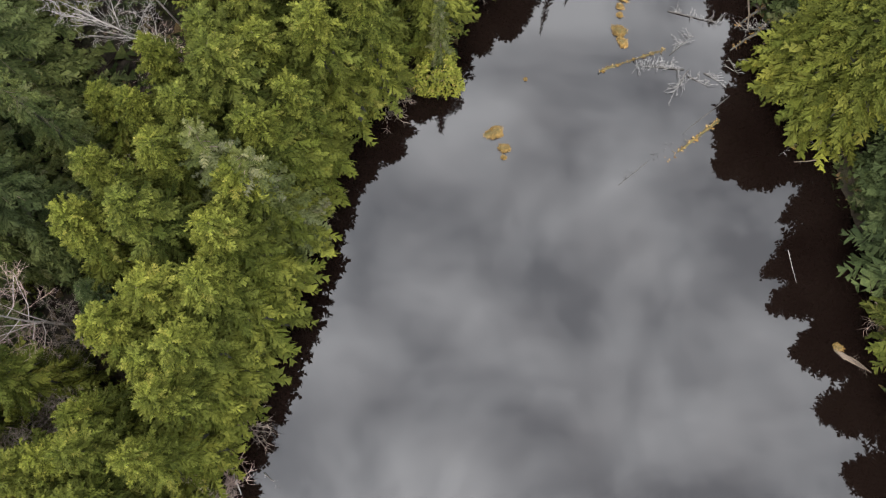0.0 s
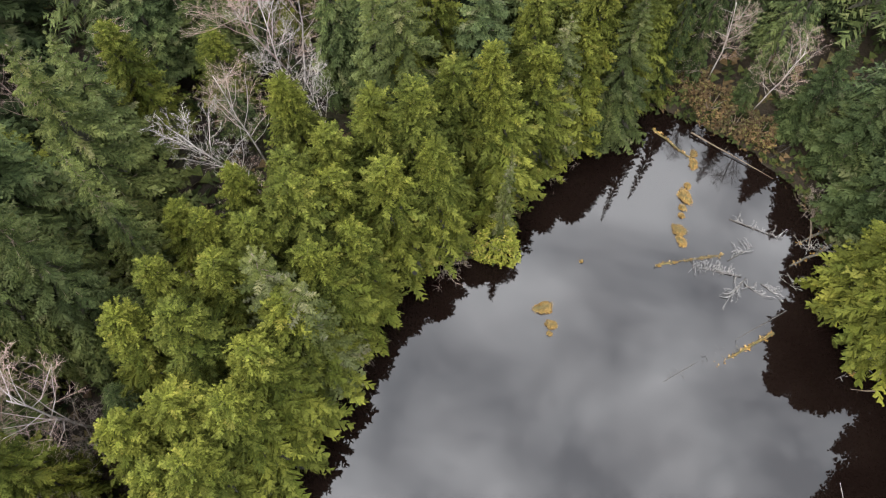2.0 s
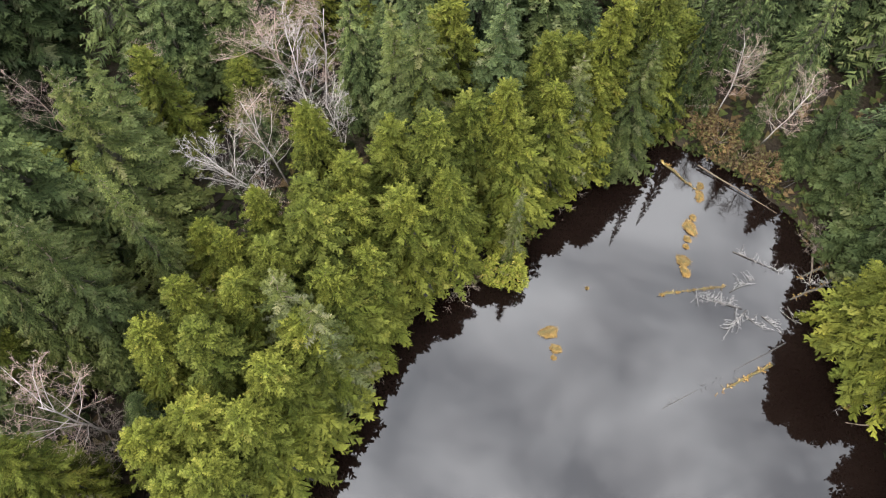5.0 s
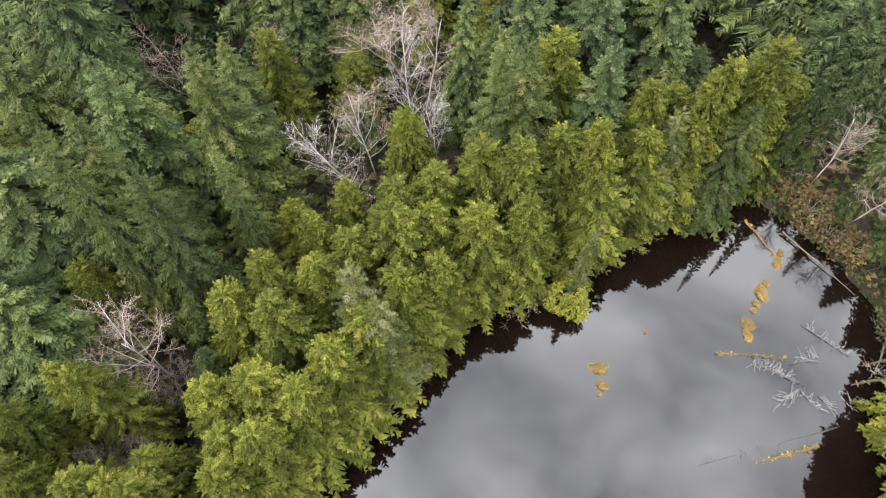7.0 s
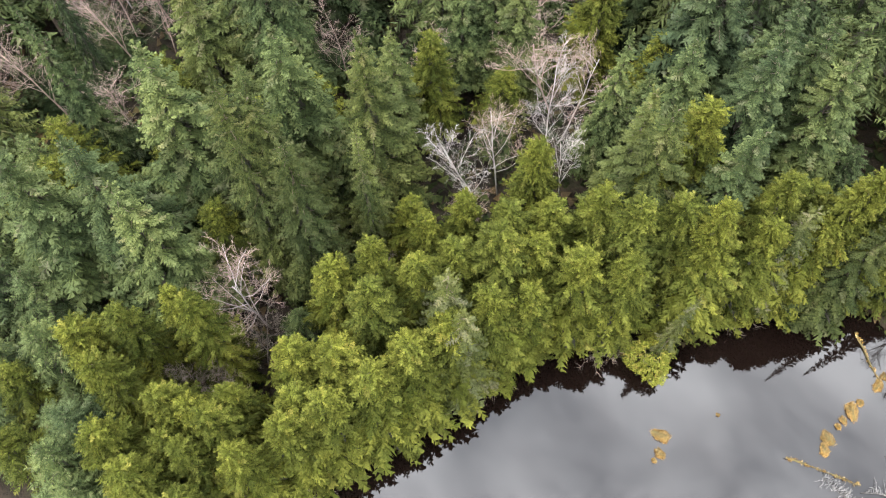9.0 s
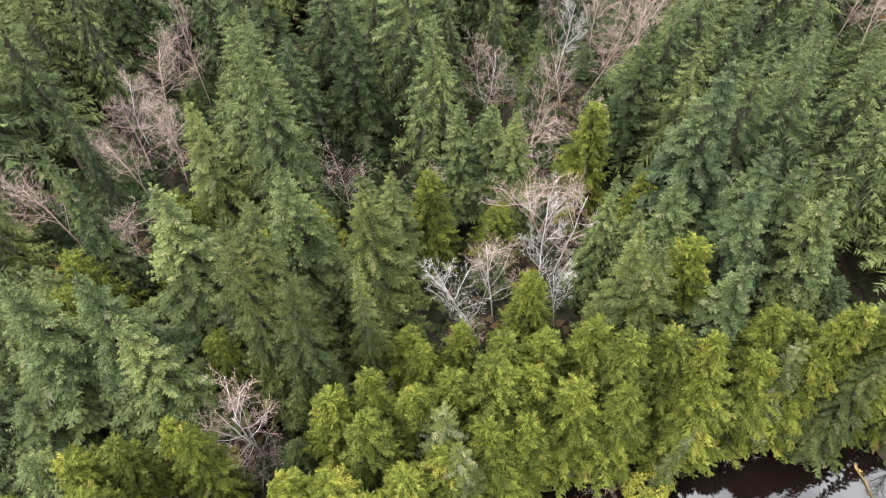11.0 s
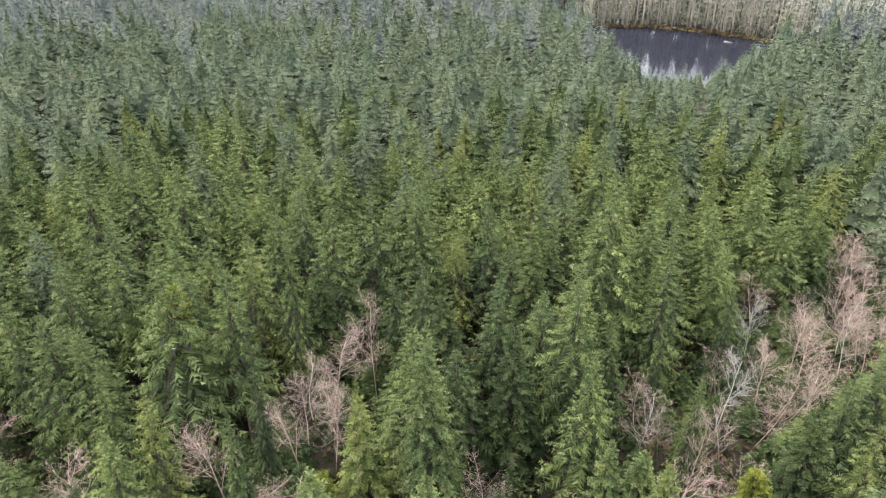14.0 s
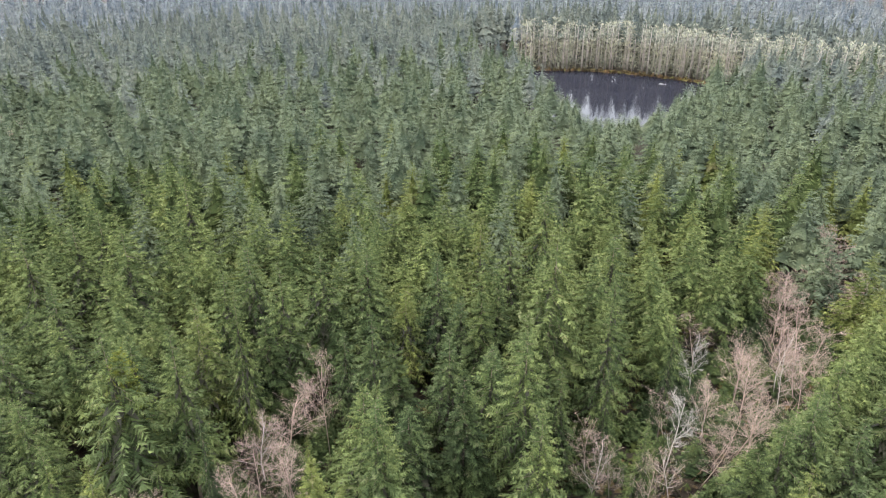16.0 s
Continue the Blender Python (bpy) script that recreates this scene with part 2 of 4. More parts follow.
def tube(pile, points, radii, sides=5, close=True):
    """A tapered round limb along points."""
    points = [Vector(p) for p in points]
    rings = []
    for k, p in enumerate(points):
        d = (points[min(k + 1, len(points) - 1)] - points[max(k - 1, 0)]).normalized()
        a = d.cross(Vector((0, 0, 1)) if abs(d.z) < 0.9 else Vector((1, 0, 0))).normalized()
        c = d.cross(a)
        rings.append([p + (a * math.cos(2 * math.pi * j / sides) + c * math.sin(2 * math.pi * j / sides)) * radii[k] for j in range(sides)])
    verts = [v for r in rings for v in r]
    faces = [(k * sides + j, k * sides + (j + 1) % sides, (k + 1) * sides + (j + 1) % sides, (k + 1) * sides + j) for k in range(len(points) - 1) for j in range(sides)]
    if close:
        faces += [tuple(range(sides - 1, -1, -1)), tuple((len(points) - 1) * sides + j for j in range(sides))]
    pile.add(verts, faces)


def empty(name, place, turn=0.0, scale=(1, 1, 1)):
    e = new(name)
    e.empty_display_size = 0.5
    e.matrix_basis = pose(*place, 0, 0, turn) @ Matrix.Diagonal((*scale, 1))
    return e


def part(name, data, parent, label=""):
    ob = new(name, data)
    ob.parent = parent
    return tagged(ob, label) if label else ob


# ---- the ground, the pond and the far lake ----
POND = np.array([(-16, -38), (-19, -22), (-19, -10), (-17.6, -2), (-15.4, 3), (-14, 7), (-12.8, 11), (-11.8, 14.5), (-9.6, 18.5), (-8.6, 22), (-5.6, 25.8),
                 (-2.4, 28.2), (1.4, 29.0), (4.6, 30.4), (4.9, 33.2), (6.6, 37), (9.4, 41), (13, 45), (17, 47.5), (21, 48), (25, 46), (29, 43), (33, 38.5), (35, 33), (35.6, 28),
                 (37, 22), (37.4, 18), (37.8, 13), (38.4, 7), (37.4, 2), (37.4, -3), (38.6, -10), (38, -22), (30, -40), (6, -47)], dtype=float)
LAKE = np.array([(-250, 296), (-240, 308), (-225, 322), (-206, 333), (-186, 338), (-166, 341), (-148, 337), (-138, 318), (-136, 285), (-140, 255), (-152, 236), (-172, 232), (-195, 244), (-222, 265), (-242, 282)], dtype=float)


def shore_distance(x, y, shore):
    """Metres to the shoreline, negative over the water."""
    x, y = np.asarray(x, float), np.asarray(y, float)
    best, inside = np.full(x.shape, 1e9), np.zeros(x.shape, bool)
    for (ax, ay), (bx, by) in zip(shore, np.roll(shore, -1, 0)):
        s = np.clip(((x - ax) * (bx - ax) + (y - ay) * (by - ay)) / ((bx - ax) ** 2 + (by - ay) ** 2), 0, 1)
        best = np.minimum(best, np.hypot(x - ax - s * (bx - ax), y - ay - s * (by - ay)))
        inside ^= ((ay > y) != (by > y)) & (x < (bx - ax) * (y - ay) / (by - ay + 1e-12) + ax)
    return np.where(inside, -best, best)


def ground_height(x, y):
    x, y = np.asarray(x, float), np.asarray(y, float)
    d = np.minimum(shore_distance(x, y, POND) + 0.35 * np.sin(x * 1.3 + np.cos(y * 0.9)) * np.cos(y * 1.1), shore_distance(x, y, LAKE) + 0.6 * np.sin(x * 0.5) * np.cos(y * 0.45))
    s = np.clip((d + 1.2) / 3.4, 0, 1)
    bank = -0.9 + 1.4 * s * s * (3 - 2 * s)
    rough = 0.16 * np.sin(x * 0.9 + 1.7 * np.sin(y * 0.37)) * np.cos(y * 0.8 + np.sin(x * 0.5)) + 0.5 * np.sin(x * 0.045) * np.cos(y * 0.05)
    return bank + np.clip((d - 0.5) / 4, 0, 1) * rough + np.clip((d - 3) / 60, 0, 1) * 0.6


def steps(edges):
    return np.unique(np.concatenate([np.arange(a, c, s) for a, c, s in edges] + [[edges[-1][1]]]))


gx = steps(((-2600, -600, 200), (-600, -270, 12), (-270, -120, 4), (-120, -30, 4), (-30, 48, 1.0), (48, 120, 6), (120, 400, 40), (400, 2600, 200)))
gy = steps(((-2600, -400, 200), (-400, -60, 20), (-60, -44, 3), (-44, 54, 1.0), (54, 220, 6), (220, 350, 4), (350, 600, 14), (600, 2600, 200)))
X, Y = np.meshgrid(gx, gy)
gv = np.stack([X.ravel(), Y.ravel(), ground_height(X, Y).ravel()], 1)
i = np.arange(len(gx) * len(gy)).reshape(len(gy), len(gx))
gf = np.stack([i[:-1, :-1], i[:-1, 1:], i[1:, 1:], i[1:, :-1]], -1).reshape(-1, 4)
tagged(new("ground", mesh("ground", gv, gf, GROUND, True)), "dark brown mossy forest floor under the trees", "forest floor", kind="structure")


def water(name, shore, label, mat):
    c = shore.mean(0)
    ring = c + (shore - c) * (1 + 3.0 / np.linalg.norm(shore - c, axis=1)[:, None])
    v = np.concatenate([ring, ring])
    z = np.concatenate([np.zeros(len(ring)), np.full(len(ring), -0.5)])
    k = len(ring)
    faces = [tuple(range(k)), tuple(range(2 * k - 1, k - 1, -1))] + [(j, k + j, k + (j + 1) % k, (j + 1) % k) for j in range(k)]
    bm = bmesh.new()
    me = mesh(name, np.column_stack([v, z]), faces, mat)
    bm.from_mesh(me)
    bmesh.ops.recalc_face_normals(bm, faces=bm.faces)
    bm.to_mesh(me)
    bm.free()
    tagged(new(name, me), label, "water", kind="structure")


water("water_pond", POND, "still black peaty pond water mirroring grey clouds", WATER)
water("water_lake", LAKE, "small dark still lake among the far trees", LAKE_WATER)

# ---- tree makers ----
def spray_template(pairs, spread=0.46, sag=0.10, fill=1.0, forward=0.16):
    """One flat jagged spray, 1 long: fingers to both sides of a spine. fill: how much of the spine a finger takes at its foot."""
    s = np.linspace(0, 1, pairs + 1)
    points, faces = [], []
    for k in range(pairs):
        w = spread * (1 - 0.55 * s[k]) * (0.75 if k == 0 else 1)
        foot, end = s[k], s[k] + fill / pairs
        for side in (1, -1):
            c = len(points)
            points += [(foot, 0, -sag * foot ** 2), (end, 0, -sag * end ** 2), (s[k] + 0.62 / pairs + forward, side * w, -sag * s[k] - 0.05)]
            faces.append((c, c + 1, c + 2) if side > 0 else (c + 1, c, c + 2))
    points, back = np.unique(np.round(np.array(points), 6), axis=0, return_inverse=True)
    return points, back.reshape(-1)[np.array(faces)]


SPRAYS = {k: spray_template(k) for k in (1, 2, 3)}


def frond_template(pairs, spread, sag, lift, droop, barbs, lean=0.65):
    """A bough or frond in one piece, 1 long: branchlets to both sides of an arched spine, their ends hanging. Also
    tells which outer faces take the tip material.
    """
    s = np.linspace(0, 1, pairs + 1)
    arc = -sag * s ** 2 + lift * s ** 4
    # young: faces towards the outer end, given the lighter tip material
    v, f, young = [(s[k], 0, arc[k]) for k in range(pairs + 1)], [], []
    for k in range(pairs):
        w = spread * min(1, 0.45 + 2.0 * s[k]) * (1 - s[k]) ** 0.7 + 0.025
        for side in (1, -1):
            w2 = w * (1.0 if (k + (side > 0)) % 2 else 0.84)
            a, b = np.array(v[k]), np.array(v[k + 1])
            tip = np.array((s[k] + 0.5 / pairs + lean * w2, side * w2, arc[k] - droop * w2))
            c = len(v)
            if barbs:
                p, q = b + (tip - b) * 0.30, b + (tip - b) * 0.62
                v += [tuple(tip), tuple(p), tuple(q), tuple(q + np.array((0.42 * w2, side * 0.06 * w2, -0.05 * w2)))]
                new_faces = [(k, k + 1, c + 1), (k, c + 1, c + 2), (k, c + 2, c), (c + 1, c + 3, c + 2)]
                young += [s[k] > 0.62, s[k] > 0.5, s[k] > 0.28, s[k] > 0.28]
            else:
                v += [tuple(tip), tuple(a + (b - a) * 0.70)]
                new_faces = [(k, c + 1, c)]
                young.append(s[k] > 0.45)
            f += new_faces if side < 0 else [t[::-1] for t in new_faces]
    return np.array(v), np.array(f), np.array(young)


# arched boughs of firs, hanging boughs of spruces, flat drooping fronds of cedars: fine ones and plain ones
BOUGHS = {}
for shape, (spread, sag, lift, droop, lean) in {"fir": (0.24, 0.24, 0.20, 0.40, 0.80), "spruce": (0.19, 0.24, 0.24, 0.50, 0.75), "cedar": (0.27, 0.40, 0.16, 0.60, 0.70)}.items():
    for fine in (True, False):
        BOUGHS[shape, fine] = {k: frond_template(k, spread, sag, lift, droop, fine, lean) for k in range(1, 18)}


def sprays(at, heading, pitch, roll, size, pairs, width=1.0, shapes=SPRAYS, rough=None):
    """Many sprays at once: arrays of places and turns in, one set of vertices and faces out."""
    v, f = shapes[pairs][:2]
    ch, sh, cp, sp, cr, sr = np.cos(heading), np.sin(heading), np.cos(pitch), np.sin(pitch), np.cos(roll), np.sin(roll)
    fx = np.stack([ch * cp, sh * cp, sp], 1)
    side = np.stack([-sh, ch, 0 * ch], 1)
    upv = np.cross(fx, side)
    fy = side * cr[:, None] + upv * sr[:, None]
    fz = np.cross(fx, fy)
    w = np.broadcast_to(np.asarray(width, float), size.shape)
    out = at[:, None] + size[:, None, None] * (v[None, :, :1] * fx[:, None] + (v[None, :, 1:2] * w[:, None, None]) * fy[:, None] + v[None, :, 2:] * fz[:, None])
    if rough is not None:
        out = out + rough.normal(0, 0.022, out.shape) * size[:, None, None]
    faces = (f[None] + (np.arange(len(at)) * len(v))[:, None, None]).reshape(-1, 3)
    return out.reshape(-1, 3), faces


def crown(rng, tall, radius, base, detail, style):
    """The foliage of a conifer, tier above tier of boughs. detail: 4 near to 0 far. Gives vertices, faces, which faces
    take the tip material, and the boughs for the trunk mesh.
    """
    power, low, high, step = {"fir": (0.92, -0.20, 0.16, 1.0), "spruce": (0.84, -0.28, 0.15, 1.0), "cedar": (0.60, 0.06, 0.75, 0.72)}[style]
    step *= {4: 1.0, 3: 1.12, 2: 1.3, 1: 1.55, 0: 2.2}[detail]
    cedar, fine = style == "cedar", detail == 4
    rows, boughs = [], []
    lean, turn, z = rng.random() * 6.283, rng.random() * 6.283, base

    def add(place, h, p, r, size, width, pairs):
        rows.append((*place, h, p, r, size, width, pairs))

    while z < tall - 0.5:
        u = (z - base) / (tall - base)
        span = radius * (1 - u) ** power * rng.uniform(0.93, 1.05) + 0.30
        many = int(np.clip(round(span * (1.75 if cedar else 1.8)), 6 if detail > 1 else 5, 9 if detail == 4 else 11 if detail == 3 else 8 if detail > 1 else 7 if detail else 6))
        turn += 0.4 + rng.random() * 0.7
        for k in range(many):
            az = turn + 6.283 * k / many + rng.normal(0, 0.16)
            length = span * rng.uniform(0.70 if cedar else 0.80, 1.12) * (1 + 0.10 * math.cos(az - lean))
            z0 = z + rng.normal(0, 0.16) * step
            tilt = low + (high - low) * u ** 2.2 + rng.normal(0, 0.08)
            sag = -0.20 if not cedar else -0.42
            boughs.append((az, z0, length, tilt, sag))

            def spot(t):
                return (math.cos(az) * length * t, math.sin(az) * length * t, z0 + length * (tilt * t + sag * t * t + (0.10 if cedar else 0.0) * t ** 4))

            if cedar and detail > 2:      # a drooping bough, and sprays that hang from its outer half
                add(spot(0.03), az, tilt, rng.normal(0, 0.18), length * 1.05, rng.uniform(0.85, 1.15) * (1.0 if length > 2 else 1.4), (9 if length > 2.5 else 7 if length > 1.3 else 4))
                t, gap = max(0.32, 0.3 / length), (0.70 if detail == 4 else 0.62) / length
                while t < 0.96:
                    for way in (1, -1):
                        p = spot(t + rng.normal(0, 0.03))
                        add((p[0], p[1], p[2] + rng.normal(0.02, 0.06)), az + way * rng.uniform(0.15, 0.75), tilt + 1.2 * sag * t - 0.25 + rng.normal(0, 0.15), -way * 0.25 + rng.normal(0, 0.22),
                            min(1.0, 0.5 + 0.34 * length * (1 - t)) * rng.uniform(0.75, 1.2), 1.1, 4 if detail == 4 else 3)
                    t += gap * rng.uniform(0.85, 1.15)
                continue
            pairs = (8 if length > 3.2 else 7 if length > 2 else 5 if length > 1.1 else 4) if detail > 3 else (15 if length > 3.5 else 12 if length > 2 else 8 if length > 1 else 5) if detail > 2 else 5 if detail > 1 else 4 if detail else 3
            wide = (1.35 if length > 1.5 else 1.7) * (1.1 if detail > 3 else 0.86 if detail > 2 else 1.2)
            pairs += 2 if style == "spruce" else 0
            start = (0.22 if detail > 3 else 0.12) if length > 2.2 else 0.04
            add(spot(start), az, tilt + 1.4 * sag * start, rng.normal(0, 0.14), length * (1.03 - start), wide * rng.uniform(0.85, 1.15), pairs)
            if detail > 3 and length > 2.0:
                for way in (1, -1):
                    t = rng.uniform(0.30, 0.5)
                    add(spot(t), az + way * rng.uniform(0.28, 0.46), tilt + 1.2 * sag * t + rng.normal(-0.04, 0.05), -way * 0.10 + rng.normal(0, 0.1), length * rng.uniform(0.40, 0.55), 1.0 * wide, max(3, pairs - 4))
        z += step * (1.05 - (0.62 if cedar else 0.60) * u) * rng.uniform(0.85, 1.15)
    for k in range(5):      # the leader
        add((0, 0, tall - 1.5), k * 1.26 + lean, 1.36 - 0.2 * (k % 2), 0, 1.5 if k % 2 else 1.15, 0.8, 3)
    rows = np.array(rows)
    vs, fs, tips, n = [], [], [], 0
    shapes = BOUGHS[style, fine]
    for k in np.unique(rows[:, 8]):
        r = rows[rows[:, 8] == k]
        v, f = sprays(r[:, :3], r[:, 3], r[:, 4], r[:, 5], r[:, 6], int(k), r[:, 7], shapes, rng)
        vs.append(v), fs.append(f + n)
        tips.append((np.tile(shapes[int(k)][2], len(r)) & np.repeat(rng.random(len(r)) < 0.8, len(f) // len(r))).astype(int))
        n += len(v)
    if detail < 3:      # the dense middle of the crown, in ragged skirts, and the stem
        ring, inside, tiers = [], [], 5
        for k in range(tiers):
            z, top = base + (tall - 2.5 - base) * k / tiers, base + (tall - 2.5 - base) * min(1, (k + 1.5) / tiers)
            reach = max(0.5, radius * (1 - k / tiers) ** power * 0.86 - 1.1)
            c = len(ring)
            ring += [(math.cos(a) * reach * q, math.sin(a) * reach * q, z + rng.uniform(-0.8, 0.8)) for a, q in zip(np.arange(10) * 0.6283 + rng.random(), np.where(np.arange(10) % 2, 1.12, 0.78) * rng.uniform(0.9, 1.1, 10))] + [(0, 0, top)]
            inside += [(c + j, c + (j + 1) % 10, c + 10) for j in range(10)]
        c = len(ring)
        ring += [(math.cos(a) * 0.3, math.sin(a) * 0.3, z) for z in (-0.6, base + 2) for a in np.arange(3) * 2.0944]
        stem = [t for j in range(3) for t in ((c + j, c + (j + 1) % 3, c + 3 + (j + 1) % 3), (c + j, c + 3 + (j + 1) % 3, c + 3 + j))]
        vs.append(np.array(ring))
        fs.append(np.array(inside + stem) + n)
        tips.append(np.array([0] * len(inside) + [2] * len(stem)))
    return np.concatenate(vs), np.concatenate(fs), np.concatenate(tips), boughs


def shingled(rng, tall, radius, base, layers, points, power, flare=0.5):
    """A cone of overlapping ragged tufts, tier above tier."""
    v = []
    step = (tall - base) / layers
    for k in range(layers):
        u = k / layers
        r = radius * ((1 - u) ** power * 0.98 + 0.02)
        turn = rng.random() * 6.283
        many = max(4, round(points * (1.15 - 0.7 * u)))
        for j in range(many):
            a = turn + 6.283 * (j + rng.uniform(-0.3, 0.3)) / many
            w = 2.9 / many * rng.uniform(0.7, 1.2)
            q = r * rng.uniform(0.72, 1.18)
            top = q * (1 - flare * rng.uniform(0.7, 1.2))
            z = base + step * (k + rng.uniform(-0.5, 0.5))
            tip = a + rng.normal(0, 0.12)
            v += [(math.cos(a - w) * top, math.sin(a - w) * top, z + step * rng.uniform(0.6, 1.5)), (math.cos(a + w) * top, math.sin(a + w) * top, z + step * rng.uniform(0.6, 1.5)),
                  (math.cos(tip) * q, math.sin(tip) * q, z - step * rng.uniform(-0.2, 0.5))]
    for k in range(3):
        a = k * 2.1
        v += [(math.cos(a) * 0.25, math.sin(a) * 0.25, tall - 1.8), (math.cos(a + 1.6) * 0.25, math.sin(a + 1.6) * 0.25, tall - 1.8), (0, 0, tall)]
    v = np.array(v)
    return v, np.arange(len(v)).reshape(-1, 3)


def trunk_mesh(name, tall, thick, boughs, every, mat):
    pile = Pile()
    tube(pile, [(0, 0, -0.4), (0, 0, 0.5), (0.05, 0.02, tall * 0.35), (0, 0, tall * 0.7), (0, 0, tall * 0.93)], [thick * 1.35, thick, thick * 0.7, thick * 0.25, 0.02], 7)
    for az, z0, length, tilt, curl in boughs[::every]:
        p = [(math.cos(az) * length * s, math.sin(az) * length * s, z0 + length * (tilt * s + curl * s * s)) for s in (0, 0.45, 0.85)]
        tube(pile, p, [0.035 + 0.008 * length, 0.02 + 0.004 * length, 0.008], 3, False)
    return pile.done(name, mat, True)


MODELS = {}


def model(kind, variants, tall, radius, base, detail, style, leaves, thick=0.28, every=4):
    """Some differing trees of a kind, each a trunk mesh and a crown mesh, to be planted at several heights."""
    made = []
    for k in range(variants):
        rng = np.random.default_rng(sum(map(ord, kind)) * 10 + k)
        r, low = radius * rng.uniform(0.93, 1.07), base * rng.uniform(0.8, 1.2)
        v, f, tips, boughs = crown(rng, tall, r, low, detail, style)
        # the core, coloured as dark as the shade inside a dense crown
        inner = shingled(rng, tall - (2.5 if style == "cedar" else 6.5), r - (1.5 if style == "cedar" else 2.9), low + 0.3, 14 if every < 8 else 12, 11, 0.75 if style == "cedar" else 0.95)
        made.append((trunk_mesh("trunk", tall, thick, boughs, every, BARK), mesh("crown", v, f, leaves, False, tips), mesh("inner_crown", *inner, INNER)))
    MODELS[kind] = (made, tall, radius)


model("cedar", 6, 19.0, 4.2, 2.0, 4, "cedar", CEDAR, 0.26, 9)
model("fir", 6, 27.0, 6.4, 5.0, 4, "fir", FIR, 0.30)
model("dark_fir", 3, 24.0, 5.6, 4.0, 4, "fir", DEEP_FIR, 0.28)
model("yellow_fir", 3, 22.0, 5.0, 3.5, 4, "fir", YELLOW_FIR, 0.26)
model("spruce", 3, 25.0, 5.6, 4.5, 4, "spruce", SILVER, 0.3)
model("lichen_tree", 2, 18.0, 2.9, 2.0, 4, "spruce", LICHEN, 0.22, 5)
model("mid_fir", 7, 28.0, 7.2, 7.5, 3, "fir", FIR, 0.30, 12)
model("mid_cedar", 4, 20.0, 4.2, 4.0, 3, "cedar", CEDAR, 0.28, 14)
model("mid_yellow_fir", 2, 24.0, 6.2, 7.5, 3, "fir", YELLOW_FIR, 0.28, 12)
KINDS = {
    "cedar": ("cedar_tree", "cedar", "dense yellow-green cedar with drooping flat sprays", "cedars round the pond"),
    "fir": ("fir_tree", "fir tree", "tall dark green fir with layered pointed boughs", "firs of the forest"),
    "dark_fir": ("fir_tree", "fir tree", "deep green fir on the steep bank over the pond", "firs of the forest"),
    "yellow_fir": ("fir_tree", "fir tree", "pale yellow-green young fir with soft boughs", "firs of the forest"),
    "spruce": ("spruce_tree", "spruce", "silvery grey-green spruce with hanging boughs", "spruces of the forest"),
    "lichen_tree": ("spruce_tree", "spruce", "thin pale spruce hung with grey-green lichen", "spruces of the forest"),
    "mid_fir": ("fir_tree", "fir tree", "tall dark green fir with layered pointed boughs", "firs of the forest"),
    "mid_cedar": ("cedar_tree", "cedar", "yellow-green cedar standing among darker firs", "cedars of the forest"),
    "mid_yellow_fir": ("fir_tree", "fir tree", "pale yellow-green young fir with soft boughs", "firs of the forest"),
}
PLANTED, BARE_SPOTS = [], []
pick = random.Random(7)


def plant(kind, x, y, tall, spread=1.0, filling=False):
    made, model_tall, model_radius = MODELS[kind]
    trunk, crown, inner = made[pick.randrange(len(made))]
    name, category, label, group = KINDS[kind]
    for a, b in BARE_SPOTS:      # low trees stand before the leafless ones
        r = math.hypot(x, y)
        ahead, aside = (a * x + b * y) / r - r, abs(a * y - b * x) / r
        if filling and 0 < ahead < 16 and aside < 3.2:
            tall = min(tall, 8.0 + 0.6 * ahead)
    k = tall / model_tall
    w = (0.45 + 0.55 * k) * spread * pick.uniform(0.94, 1.06)
    gap = min(math.hypot(x - a, y - b) for a, b in BARE_SPOTS)
    w = min(w, max(0.75 if kind == "cedar" else 0.3, 0.8 * (gap - 0.8) / model_radius))       # crowns make room for a bare tree
    tree = tagged(empty(name, (x, y, float(ground_height(x, y)) - 0.05), pick.uniform(0, 360), (w, w, k)), label, category, group)
    part("trunk", trunk, tree)
    part("crown", crown, tree)
    part("inner_crown", inner, tree, "dead inner twigs coloured near-black as crown shade")
    PLANTED.append((x, y, model_radius * w))
    return tree


def stand(kind, rows, spread=1.0):
    for x, y, tall in rows:
        plant(kind, x, y, tall, spread)



